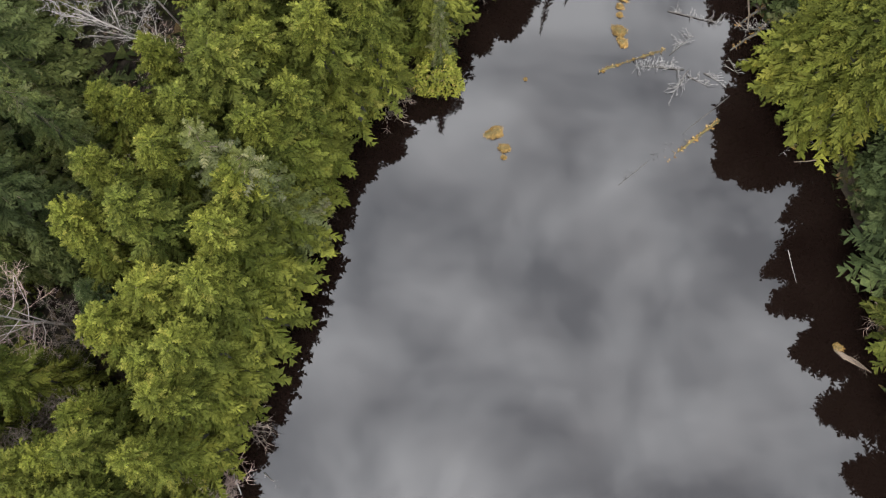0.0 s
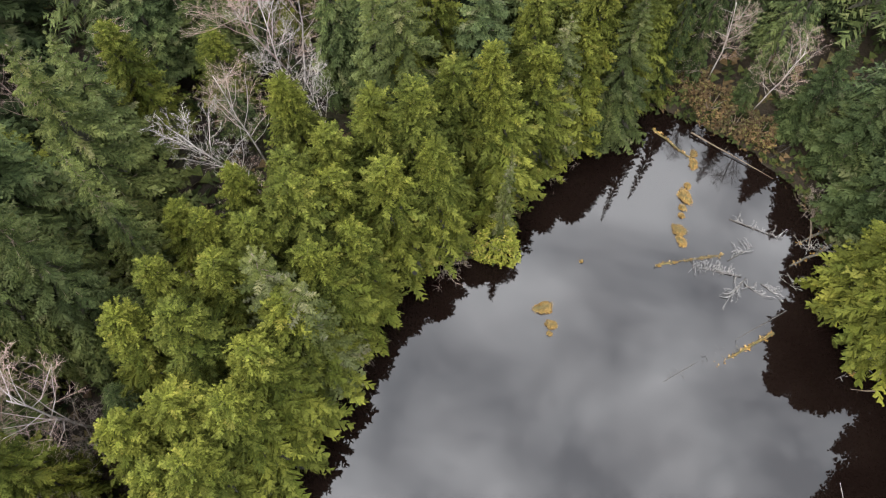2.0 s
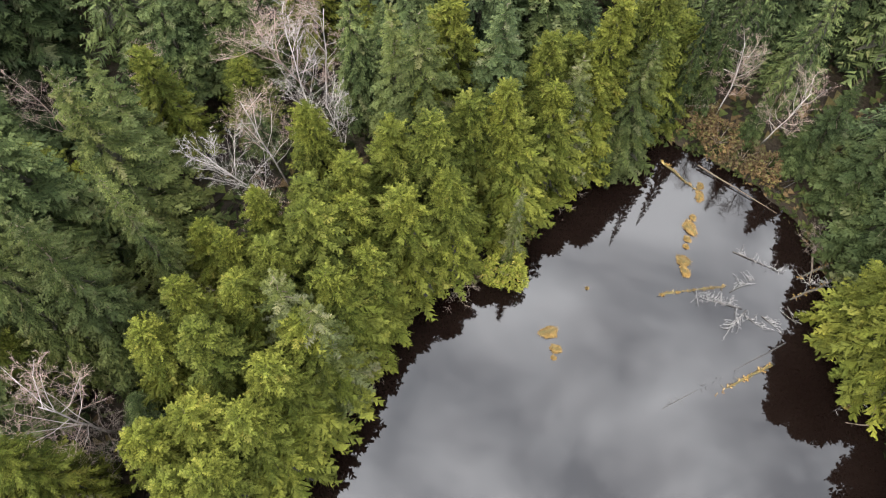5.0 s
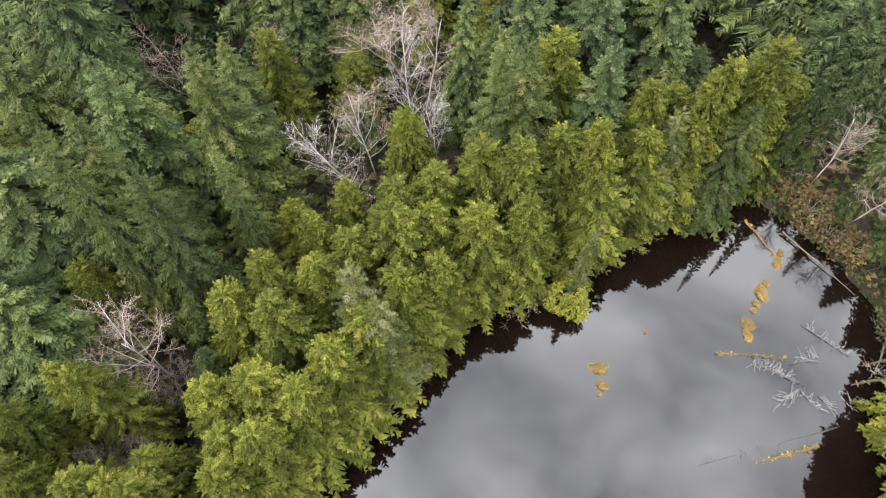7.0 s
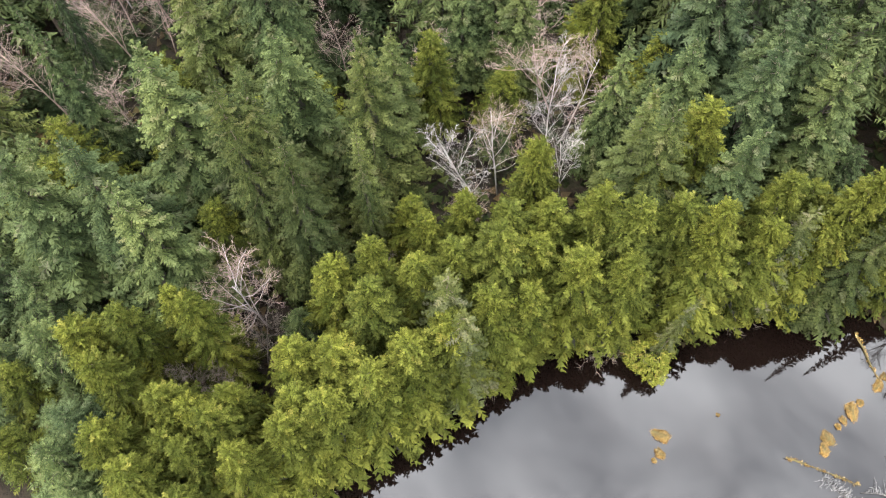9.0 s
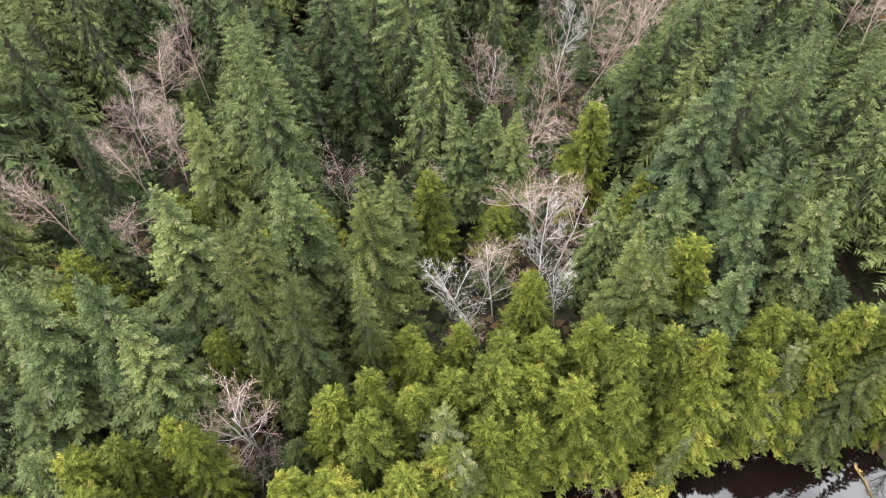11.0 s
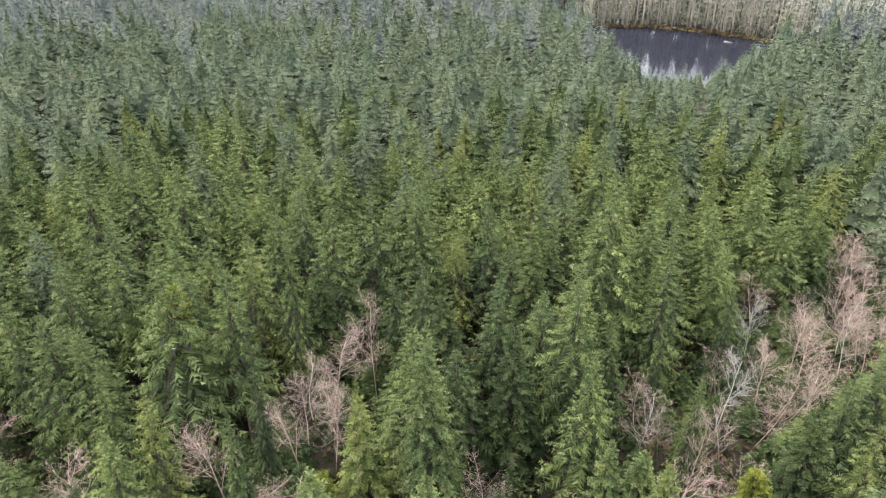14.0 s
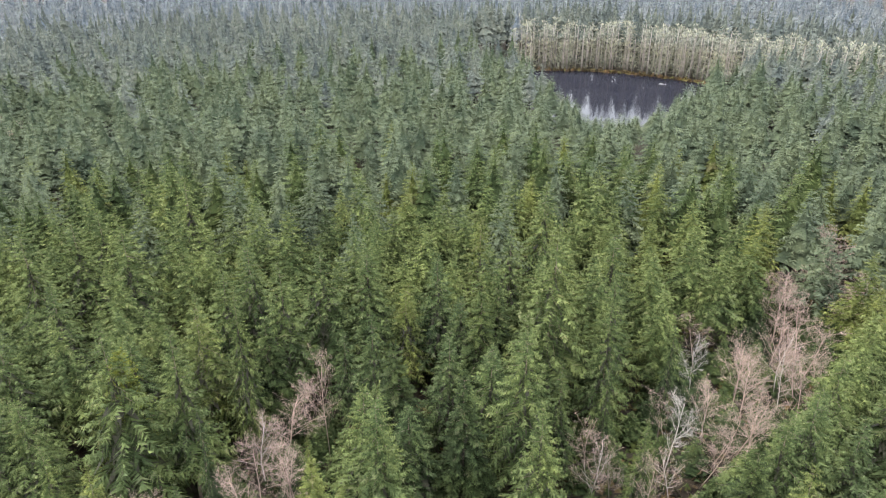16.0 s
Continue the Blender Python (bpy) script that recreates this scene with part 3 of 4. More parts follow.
# ---- bare trees, shrubs ----
def bare_tree(rng, tall, spread, upright=0.75):
    """Trunk and limbs in one pile, fine twigs in another."""
    wood, fine, blades = Pile(), Pile(), []

    def grow(start, direction, length, radius, level):
        if level == 4:
            d = np.array(direction) + rng.normal(0, 0.3, 3)
            d = d / np.linalg.norm(d)
            w = np.cross(d, rng.normal(0, 1, 3))
            w = w / np.linalg.norm(w) * radius
            blades.append((np.array(start) - w, np.array(start) + w, np.array(start) + d * length))
            return
        points, p, d = [Vector(start)], Vector(start), Vector(direction).normalized()
        segments = (5, 3, 3, 2)[level]
        for _ in range(segments):
            d = (d + Vector(rng.normal(0, (0.07, 0.17, 0.2, 0.22)[level], 3)) + Vector((0, 0, 0.10))).normalized()
            p = p + d * (length / segments)
            points.append(p.copy())
        tube(wood if level < 2 else fine, points, np.linspace(radius, radius * 0.4, len(points)), (6, 4, 3, 3)[level], level == 0)
        count = (12, 6, 4, 4)[level]
        for k in range(count):
            s = (0.30 if level == 0 else 0.2) + (0.68 if level == 0 else 0.78) * (k + rng.random() * 0.7) / count
            q = points[min(int(s * segments), segments - 1)].lerp(points[min(int(s * segments) + 1, segments)], s * segments % 1)
            az = rng.random() * 6.283
            side = Vector((math.cos(az), math.sin(az), 0)) * spread
            grow(q, d * upright + side, length * (0.36, 0.55, 0.55, 0.6)[level] * (1.2 - 0.6 * s) * rng.uniform(0.8, 1.2), (radius * 0.42 * (1.1 - 0.4 * s), radius * 0.42, max(radius * 0.5, 0.009), 0.010)[level], level + 1)

    grow((0, 0, -0.2), (rng.normal(0, 0.06), rng.normal(0, 0.06), 1), tall * 0.86, 0.0062 * tall, 0)
    v = np.array(blades).reshape(-1, 3)
    fine.add(v, np.arange(len(v)).reshape(-1, 3).tolist())
    return wood, fine


BARE = {}
for kind, count, tall, spread, mats in (("pink", 4, 14.0, 0.75, (PINK_TWIG, PINK_TWIG)), ("white", 3, 15.0, 0.7, (WHITE_TWIG, WHITE_TWIG)),
                                        ("mixed", 3, 14.0, 0.8, (WHITE_TWIG, PINK_TWIG)), ("brown", 3, 10.0, 0.9, (BROWN_TWIG, BROWN_TWIG))):
    BARE[kind] = []
    for k in range(count):
        wood, fine = bare_tree(np.random.default_rng(500 + 10 * k + len(kind)), tall, spread)
        BARE[kind].append((wood.done("trunk", mats[0], True), fine.done("branchwork", mats[1]), tall))
BARE["spire"] = BARE["pink"]
BARE_LABEL = {"spire": "narrow leafless tree drawn up to a pale spire", "pink": "leafless alder with fine pinkish brown twigs", "white": "leafless tree with bleached white limbs", "mixed": "leafless alder with pale limbs and pinkish twigs", "brown": "leafless dark brown thicket tree"}


def bare(kind, rows, lean=0.0):
    wide = {"spire": 0.55, "pink": 1.3, "white": 0.95, "mixed": 1.0, "brown": 1.05}[kind]
    for x, y, tall in rows:
        trunk, twigs, model_tall = BARE[kind][pick.randrange(len(BARE[kind]))]
        k = tall / model_tall
        tree = tagged(empty("bare_tree", (x, y, float(ground_height(x, y))), pick.uniform(0, 360), (k * wide, k * wide, k)), BARE_LABEL[kind], "bare tree", "leafless trees")
        if lean:
            tree.matrix_basis = tree.matrix_basis @ pose(0, 0, 0, lean, 0, 0)
        part("trunk", trunk, tree)
        part("branchwork", twigs, tree)
        PLANTED.append((x, y, 2.2))
        BARE_SPOTS.append((x, y))


bare("white", [(-19.7, 35.6, 17.0), (-17.0, 43.8, 17.0), (-13.2, 42.2, 14.0), (-34.2, 80.0, 15.0), (-40.3, 99.0, 14.0)])
bare("mixed", [(-30.2, 12.2, 19.0), (-20.8, 31.8, 10.0), (-38.1, 66.0, 14.0), (-30.3, 74.6, 13.0), (-73.3, 35.4, 15.0), (-19.2, 38.6, 16.0), (-31.0, 112.0, 15.0), (26.4, 52.4, 14.0), (30.6, 48.6, 13.0), (-28.0, 106.0, 15.0), (-17.2, 49.0, 16.0)])
bare("pink", [(-74.7, 40.3, 17.0), (-66.3, 36.2, 14.0), (-65.9, 28.9, 14.0), (-58.6, 21.8, 14.0), (-41.9, 41.0, 12.0), (-35.0, 44.7, 12.0), (-26.5, 58.9, 17.0), (-18.8, 51.0, 17.0),
              (-37.3, 132.0, 15.0), (-34.0, 102.0, 14.0), (-27.6, 111.0, 14.0), (-33.3, 90.0, 14.0), (-30.0, 138.0, 14.0), (-42.8, 134.1, 13.0), (-40.7, 141.5, 13.0), (-38.3, 145.8, 13.0), (-34.3, 148.0, 13.0), (-44.0, 108.0, 13.0), (-37.7, 86.0, 12.0), (-24.5, 113.0, 12.0), (-35.5, 106.0, 12.0), (-30.0, 86.5, 11.0), (-42.4, 71.1, 12.0), (-6.3, 148.0, 15.0), (-8.7, 129.0, 15.0), (-1.5, 120.6, 15.0),
              (2.3, 109.4, 15.0), (-25.1, 67.8, 12.0), (-37.8, 126.0, 15.0), (-31.6, 123.0, 15.0), (-24.0, 103.0, 14.0), (-31.0, 97.0, 14.0), (-26.0, 88.0, 13.0), (-35.8, 153.0, 19.0)])
bare("pink", [(-31.0, 141.0, 15.0), (-262.0, 52.0, 18.0), (-248.0, 50.0, 17.0), (-240.0, 48.0, 16.0), (-255.0, 56.0, 17.0), (-90.5, -1.8, 15.0), (-77.6, 4.0, 14.0), (-66.7, 18.6, 15.0), (0.0, 132.0, 15.0),
              (5.0, 118.0, 15.0), (-4.0, 138.0, 15.0), (-29.0, 118.0, 14.0), (-34.5, 118.0, 14.0), (-2.0, 112.0, 14.0), (-63.5, 33.0, 12.0), (-69.0, 32.0, 13.0), (-28.5, 92.0, 13.0), (-29.0, 81.0, 12.0)])
bare("spire", [(-71.5, 45.5, 23.0), (-29.0, 62.0, 19.0)])
bare("brown", [(-27.6, 8.8, 10.0), (-28.5, 5.3, 10.0), (-30.0, 2.7, 10.0), (-25.8, 1.4, 10.0), (-19.2, -1.0, 7.0), (-22.4, 22.6, 8.0), (22.0, 52.0, 9.0), (-17.6, -5.0, 6.0), (-36.5, 69.0, 11.0)])



# the trees that stand out one by one
stand("cedar", [(-22.5, 16.1, 17.3), (-17.8, 15.4, 20.2), (-20.0, 18.6, 19.9), (-14.7, 22.7, 18.5), (-16.4, 20.0, 18.3), (-12.0, 25.1, 20.2), (-9.8, 27.8, 16.8), (-14.3, 35.8, 17.7), (-7.0, 33.7, 18.9), (-3.7, 33.1, 20.6), (-0.9, 36.6, 19.6), (-3.1, 44.6, 21.6), (-20.7, 8.8, 18.0), (-17.9, 10.5, 17.8), (-29.0, 6.7, 19.8), (-24.3, 1.1, 17.5), (-23.1, 3.5, 16.2), (-28.5, -4.3, 17.4), (-22.6, -1.7, 17.6), (-19.0, 56.9, 20.0), (-30.6, 42.2, 15.6)])
stand("yellow_fir", [(-7.5, 41.1, 24.1), (10.8, 47.5, 18.5), (-24.3, 23.3, 27.0), (-25.7, 51.7, 19.4), (-31.9, 37.4, 19.4), (-26.1, 25.1, 23.2), (-51.3, 30.2, 24.1)])
stand("spruce", [(-5.1, 39.2, 25.3), (-27.4, 18.8, 28.2), (-30.8, 17.4, 33.5), (-29.1, 30.3, 26.6), (-35.1, 20.1, 27.9), (-33.1, 21.2, 26.0), (14.6, 45.0, 19.6)])
stand("fir", [(1.5, 43.3, 23.2), (-31.3, 49.2, 20.2), (-29.3, 52.7, 17.9), (-7.8, 58.5, 29.9), (-1.4, 55.5, 25.5), (-0.7, 50.4, 25.6), (2.2, 57.7, 24.0), (5.3, 55.9, 23.6), (-7.0, 48.3, 23.8), (-12.2, 46.8, 22.7), (-37.5, 28.5, 24.6), (-42.7, 19.4, 27.1), (-41.3, 10.0, 26.8), (-56.8, 17.6, 25.4), (-47.6, 6.8, 24.8), (-37.5, 9.7, 24.3), (-45.8, 35.2, 33.6)])
stand("lichen_tree", [(8.3, 42.4, 18.6), (-13.1, 19.4, 20.6), (-10.6, 18.0, 19.6)], 1.25)
stand("mid_fir", [(-89.7, 36.1, 26.2), (-75.8, 26.6, 31.2), (-94.7, 43.1, 26.6), (-95.9, 48.5, 29.5), (-84.6, 47.6, 30.1), (-87.4, 56.8, 28.6), (-81.0, 61.5, 29.0), (-67.8, 51.9, 26.1), (-49.6, 38.5, 30.4), (-56.0, 65.2, 20.1), (-52.3, 67.9, 25.7), (-53.5, 74.8, 23.6), (-37.0, 52.2, 26.9), (-45.1, 78.0, 26.9), (-40.3, 71.2, 21.7), (-38.5, 85.3, 25.3), (-30.7, 65.4, 20.8), (-17.7, 73.6, 25.5), (-16.3, 77.4, 28.1), (-11.5, 79.4, 25.1), (-6.1, 66.4, 28.5), (-10.9, 95.7, 25.9), (-3.0, 85.2, 20.6), (-106.4, 21.4, 27.1), (-126.5, 31.2, 28.6), (-133.1, 37.7, 26.1), (-158.6, 55.4, 22.6), (-127.4, 53.0, 31.1)])
stand("mid_fir", [(-77.7, 19.4, 33.9), (-102.4, 51.2, 26.2), (-79.0, 37.1, 31.6), (-82.6, 63.0, 29.1), (-74.4, 71.2, 26.6), (-73.4, 88.6, 26.1), (-73.3, 97.9, 32.4), (-55.2, 77.6, 36.0), (-58.3, 98.8, 26.9), (-59.0, 58.9, 23.7), (-51.3, 59.4, 24.5), (-44.9, 58.7, 31.3), (-61.6, 23.0, 30.0), (-32.0, 67.9, 18.7), (-50.9, 157.5, 26.5), (-118.4, 21.5, 31.9), (-114.0, 35.4, 30.1)])
stand("mid_yellow_fir", [(-79.7, 69.2, 20.0), (-62.3, 36.4, 16.4), (-86.0, 34.3, 27.2), (-76.0, 65.4, 22.4), (-81.1, 88.8, 26.0)])
stand("cedar", [(-30.9, 6.6, 19.0), (-33.4, 3.2, 18.5), (-31.6, -0.8, 19.0), (-35.8, 0.2, 18.0), (-26.4, 0.2, 18.0), (-22.2, 1.2, 18.5), (-24.6, -5.0, 18.0), (-19.6, 25.4, 14.0), (-17.4, 28.6, 16.0), (-22.2, 26.6, 13.0)])
# lower cedars that overhang the water
stand("cedar", [(-13.4, 14.4, 17.0), (-14.4, 10.8, 17.0), (-16.0, 7.0, 17.0), (-17.6, 3.8, 17.0), (-19.2, 0.4, 17.0), (-20.6, -4.5, 16.5), (-10.4, 21.4, 17.0), (-8.0, 24.4, 15.5),
                (-5.6, 28.6, 17.0), (-2.0, 30.6, 17.0), (2.8, 36.2, 17.0), (-11.6, 17.8, 17.0)], 1.06)
stand("cedar", [(-10.3, 31.0, 17.5), (-4.6, 39.0, 18.0), (-22.9, -8.0, 15.0), (-18.6, 6.2, 16.5), (-12.9, 28.4, 18.0),
                (6.2, 40.2, 17.0), (-25.0, -1.8, 15.5), (10.2, 44.0, 16.0), (7.6, 46.0, 17.0), (19.5, 51.0, 15.0)])
# the east bank
stand("cedar", [(37.0, 24.4, 19.5), (36.4, 27.6, 16.5), (37.6, 21.8, 16.0), (40.4, 26.4, 20.0), (40.6, 23.0, 18.0), (39.4, 1.6, 15.5), (40.0, -4.5, 15.5), (41.2, -11.0, 15.5)], 1.12)
stand("dark_fir", [(43.0, 30.0, 20.0), (39.6, 31.4, 17.0), (38.2, 35.4, 14.5), (42.8, 34.4, 18.0), (46.0, 38.0, 20.0), (42.6, 17.5, 19.0), (41.2, 8.0, 24.5), (42.4, 12.5, 26.0), (41.6, 2.4, 22.0), (37.4, 41.5, 14.0), (34.4, 46.0, 14.0), (44.5, 21.5, 17.0), (44.5, 0.5, 19.0), (41.8, 39.0, 17.0), (41.0, 13.6, 13.0), (42.0, 4.6, 14.0), (47.0, 8.0, 22.0), (29.0, 48.5, 9.0)], 1.0)
stand("lichen_tree", [(4.0, 31.9, 15.0)], 0.5)
stand("dark_fir", [(20.2, 50.0, 27.0), (23.5, 52.0, 24.0)], 0.62)
stand("cedar", [(14.6, 47.8, 23.0), (11.2, 45.6, 22.0), (2.1, 36.7, 21.0), (5.5, 43.1, 20.0)], 0.85)

def shrub_model(rng, tall, stems, mat):
    pile = Pile()
    for k in range(stems):
        az = rng.random() * 6.283
        d = Vector((math.cos(az) * rng.uniform(0.3, 1.1), math.sin(az) * rng.uniform(0.3, 1.1), 1)).normalized()
        p, points = Vector((rng.normal(0, 0.15), rng.normal(0, 0.15), -0.1)), []
        for j in range(4):
            points.append(p.copy())
            d = (d + Vector(rng.normal(0, 0.25, 3)) - Vector((0, 0, 0.08))).normalized()
            p = p + d * tall / 3
            if j:
                for _ in range(4):
                    q, e = points[-1].copy(), (d + Vector(rng.normal(0, 0.7, 3))).normalized()
                    tube(pile, [q, q + e * tall * 0.16, q + (e + Vector(rng.normal(0, 0.35, 3))).normalized() * tall * 0.34], [0.016, 0.012, 0.005], 3, False)
        tube(pile, points, [0.035, 0.028, 0.02, 0.008], 4, False)
    return pile.done("shrub", mat)


SHRUBS = [shrub_model(np.random.default_rng(40 + k), 2.0, 13, mat) for k, mat in enumerate((BROWN_TWIG, PINK_TWIG, BROWN_TWIG))]


def shrubs(rows):
    for x, y, tall in rows:
        k = tall / 2.0
        ob = new("bare_shrub", SHRUBS[pick.randrange(3)])
        ob.matrix_basis = pose(x, y, float(ground_height(x, y)), 0, 0, pick.uniform(0, 360)) @ Matrix.Diagonal((k, k, k, 1))
        tagged(ob, "leafless tangled brown shrub on the pond's bank", "shrub", "shrubs on the bank")


shrubs([(-12.6, 11.6, 2.6), (-12.2, 12.9, 2.4), (-14.7, 8.4, 2.4), (-16.4, 1.6, 2.6), (-17.6, -1.4, 3.0), (-18.4, -3.0, 2.8), (-19.4, -5.4, 3.0), (-8.2, 21.8, 2.2), (-9.2, 19.8, 2.2),
        (-1.2, 28.9, 2.4), (0.2, 29.8, 2.0), (8.4, 39.6, 2.0), (10.4, 42.0, 2.2), (38.8, 3.6, 2.6), (37.8, 20.2, 2.2), (36.6, 29.5, 2.0), (34.9, 36.4, 2.2), (12.0, 44.4, 2.2), (-10.4, 16.2, 2.0)])


# rusty undergrowth at the head of the pond, and the bright bush on the west shore
def leafy_bush(name, x, y, tall, radius, leaves, label, count=520, size=0.5):
    rng = np.random.default_rng(int(abs(x) * 100 + abs(y) * 10))
    a, u = rng.random(count) * 6.283, rng.random(count) ** 0.6
    z = rng.random(count)
    r = radius * np.sqrt(np.clip(1 - (z * 1.25 - 0.35) ** 2, 0.05, 1)) * (0.45 + 0.55 * u) * (1 + 0.22 * np.sin(3 * a + x))
    at = np.stack([np.cos(a) * r, np.sin(a) * r, 0.15 * tall + z * tall * 0.85], 1)
    v, f = sprays(at, a + rng.normal(0, 0.7, count), rng.normal(0.15, 0.5, count), rng.normal(0, 0.8, count), size * rng.uniform(0.6, 1.3, count), 2)
    base = tagged(empty(name, (x, y, float(ground_height(x, y)))), label, "bush", "bushes on the bank")
    part("crown", mesh("crown", v, f, leaves), base)
    pile = Pile()
    for k in range(7):
        e = Vector((math.cos(k * 0.9) * radius * 0.6, math.sin(k * 0.9) * radius * 0.6, tall * 0.75))
        tube(pile, [(0, 0, -0.2), e * 0.5 + Vector((0, 0, 0.2)), e], [0.05, 0.035, 0.012], 4, False)
    part("stems", pile.done("stems", BROWN_TWIG), base)


leafy_bush("leafy_bush", 3.6, 30.6, 4.2, 2.1, BUSH_LEAF, "bright yellow-green leafy bush on the shore", 1700, 0.32)
leafy_bush("leafy_bush", -6.6, 24.0, 2.0, 0.9, BUSH_LEAF, "small yellowing bush on the shore", 200, 0.4)
leafy_bush("leafy_bush", -7.9, 20.6, 1.8, 0.8, BUSH_LEAF, "small yellowing bush on the shore", 180, 0.4)
for x, y, tall, radius in ((26.2, 48.6, 2.6, 2.6), (28.6, 46.6, 2.2, 2.2), (24.2, 51.0, 2.4, 2.4), (30.8, 45.2, 2.0, 1.8), (10.8, 44.2, 1.6, 1.4)):
    leafy_bush("undergrowth_bush", x, y, tall, radius, RUST, "rusty brown withered undergrowth on the bank", 900, 0.32)


# ---- what lies in the water ----
def hummock(x, y, radius, tall=0.28, squeeze=1.0, turn=0.0):
    rng = np.random.default_rng(int(x * 31 + y * 17))
    base = tagged(empty("grass_hummock", (x, y, 0.0), turn, (1, squeeze, 1)), "hummock of dead orange-tan grass in the pond", "hummock", "hummocks in the pond")
    rings, sides = 5, 16
    v, f = [(0, 0, tall)], []
    for k in range(1, rings + 1):
        s = k / rings
        for j in range(sides):
            a = 2 * math.pi * j / sides
            r = radius * s * (1 + 0.20 * math.sin(2 * a + x) + 0.14 * math.sin(3 * a + x * 3) + 0.10 * math.sin(5 * a + y))
            v.append((math.cos(a) * r, math.sin(a) * r, tall * (1 - s ** 2.2) * (1 + 0.2 * math.sin(4 * a + k)) - 0.12 * s ** 4))
    for j in range(sides):
        f.append((0, 1 + j, 1 + (j + 1) % sides))
        for k in range(rings - 1):
            f.append((1 + k * sides + j, 1 + (k + 1) * sides + j, 1 + (k + 1) * sides + (j + 1) % sides, 1 + k * sides + (j + 1) % sides))
    part("mound", mesh("mound", v, f, MOSSY, True), base, "mossy peat mound")
    count = int(1700 * radius ** 1.3)
    a, r = rng.random(count) * 6.283, radius * np.sqrt(rng.random(count)) * 0.98
    r = r * (1 + 0.20 * np.sin(2 * a + x) + 0.14 * np.sin(3 * a + x * 3) + 0.10 * np.sin(5 * a + y))
    at = np.stack([np.cos(a) * r, np.sin(a) * r, tall * np.clip(1 - (r / radius) ** 2.2, 0, 1) * 0.9], 1)
    gv, gf = sprays(at, a + rng.normal(0, 0.6, count), rng.normal(0.25, 0.45, count), rng.normal(0, 0.8, count), rng.uniform(0.07, 0.19, count), 1, 0.5)
    part("grass", mesh("grass", gv, gf, SEDGE), base, "matted dead grass")


for row in ((8.1, 25.0, 1.0, 0.32, 0.85, 20), (8.75, 23.4, 0.62, 0.26, 0.9, 0), (8.6, 22.5, 0.25, 0.12), (21.5, 33.8, 0.82, 0.3), (21.6, 32.6, 0.5, 0.18, 1.5, 10), (21.9, 35.5, 0.32, 0.16),
            (22.1, 36.4, 0.42, 0.2), (22.5, 37.7, 0.78, 0.28, 1.35, 10), (22.9, 39.0, 0.4, 0.2), (23.8, 41.7, 0.55, 0.24, 1.4, 0), (24.0, 43.0, 0.45, 0.2), (34.3, 1.6, 0.45, 0.2), (11.8, 30.0, 0.14, 0.08), (35.2, 20.0, 0.3, 0.15)):
    hummock(row[0], row[1], row[2] * 0.8, *row[3:])


def log(name, a, b, thick, mat, label, stubs=0, moss=0, sides=8):
    """A fallen trunk from a to b, tapering, with broken branch stubs and tufts of moss."""
    rng = np.random.default_rng(int(abs(a[0] * 13 + b[1] * 7)))
    a, b = Vector(a), Vector(b)
    base = tagged(empty(name, a), label, "log", "fallen logs")
    pile = Pile()
    d = b - a
    wob = [Vector(rng.normal(0, thick * 0.35, 3)) * (1 if 0 < k < 6 else 0) for k in range(7)]
    tube(pile, [d * (k / 6) + wob[k] for k in range(7)], [thick * (1 - 0.62 * k / 6) * rng.uniform(0.9, 1.1) for k in range(7)], sides)
    part("trunk", pile.done("trunk", mat, True), base)
    for k in range(stubs):
        s = rng.uniform(0.08, 0.95)
        e = Vector(rng.normal(0, 1, 3))
        e = (e - d * (e.dot(d) / d.length_squared)).normalized()
        e.z = abs(e.z)
        stub = Pile()
        p = d * s
        tube(stub, [p, p + e * 0.25 + d.normalized() * 0.05, p + e * rng.uniform(0.35, 0.9) + d.normalized() * 0.2], [thick * 0.25, thick * 0.18, thick * 0.05], 4)
        part("branch_stub", stub.done("branch_stub", mat, True), base)
    if moss:
        s, side = rng.random(moss), rng.normal(0, 0.5, moss) * thick
        across = d.cross(Vector((0, 0, 1))).normalized()
        at = np.array([tuple(d * t + across * w + Vector((0, 0, thick * 0.8 * (1 - 0.6 * t)))) for t, w in zip(s, side)])
        v, f = sprays(at, rng.random(moss) * 6.283, rng.normal(0.3, 0.4, moss), rng.normal(0, 0.7, moss), rng.uniform(0.12, 0.32, moss), 2)
        tagged(part("moss", mesh("moss", v, f, SEDGE), base), "yellow moss and grass tufts", kind="stuff")
    return base


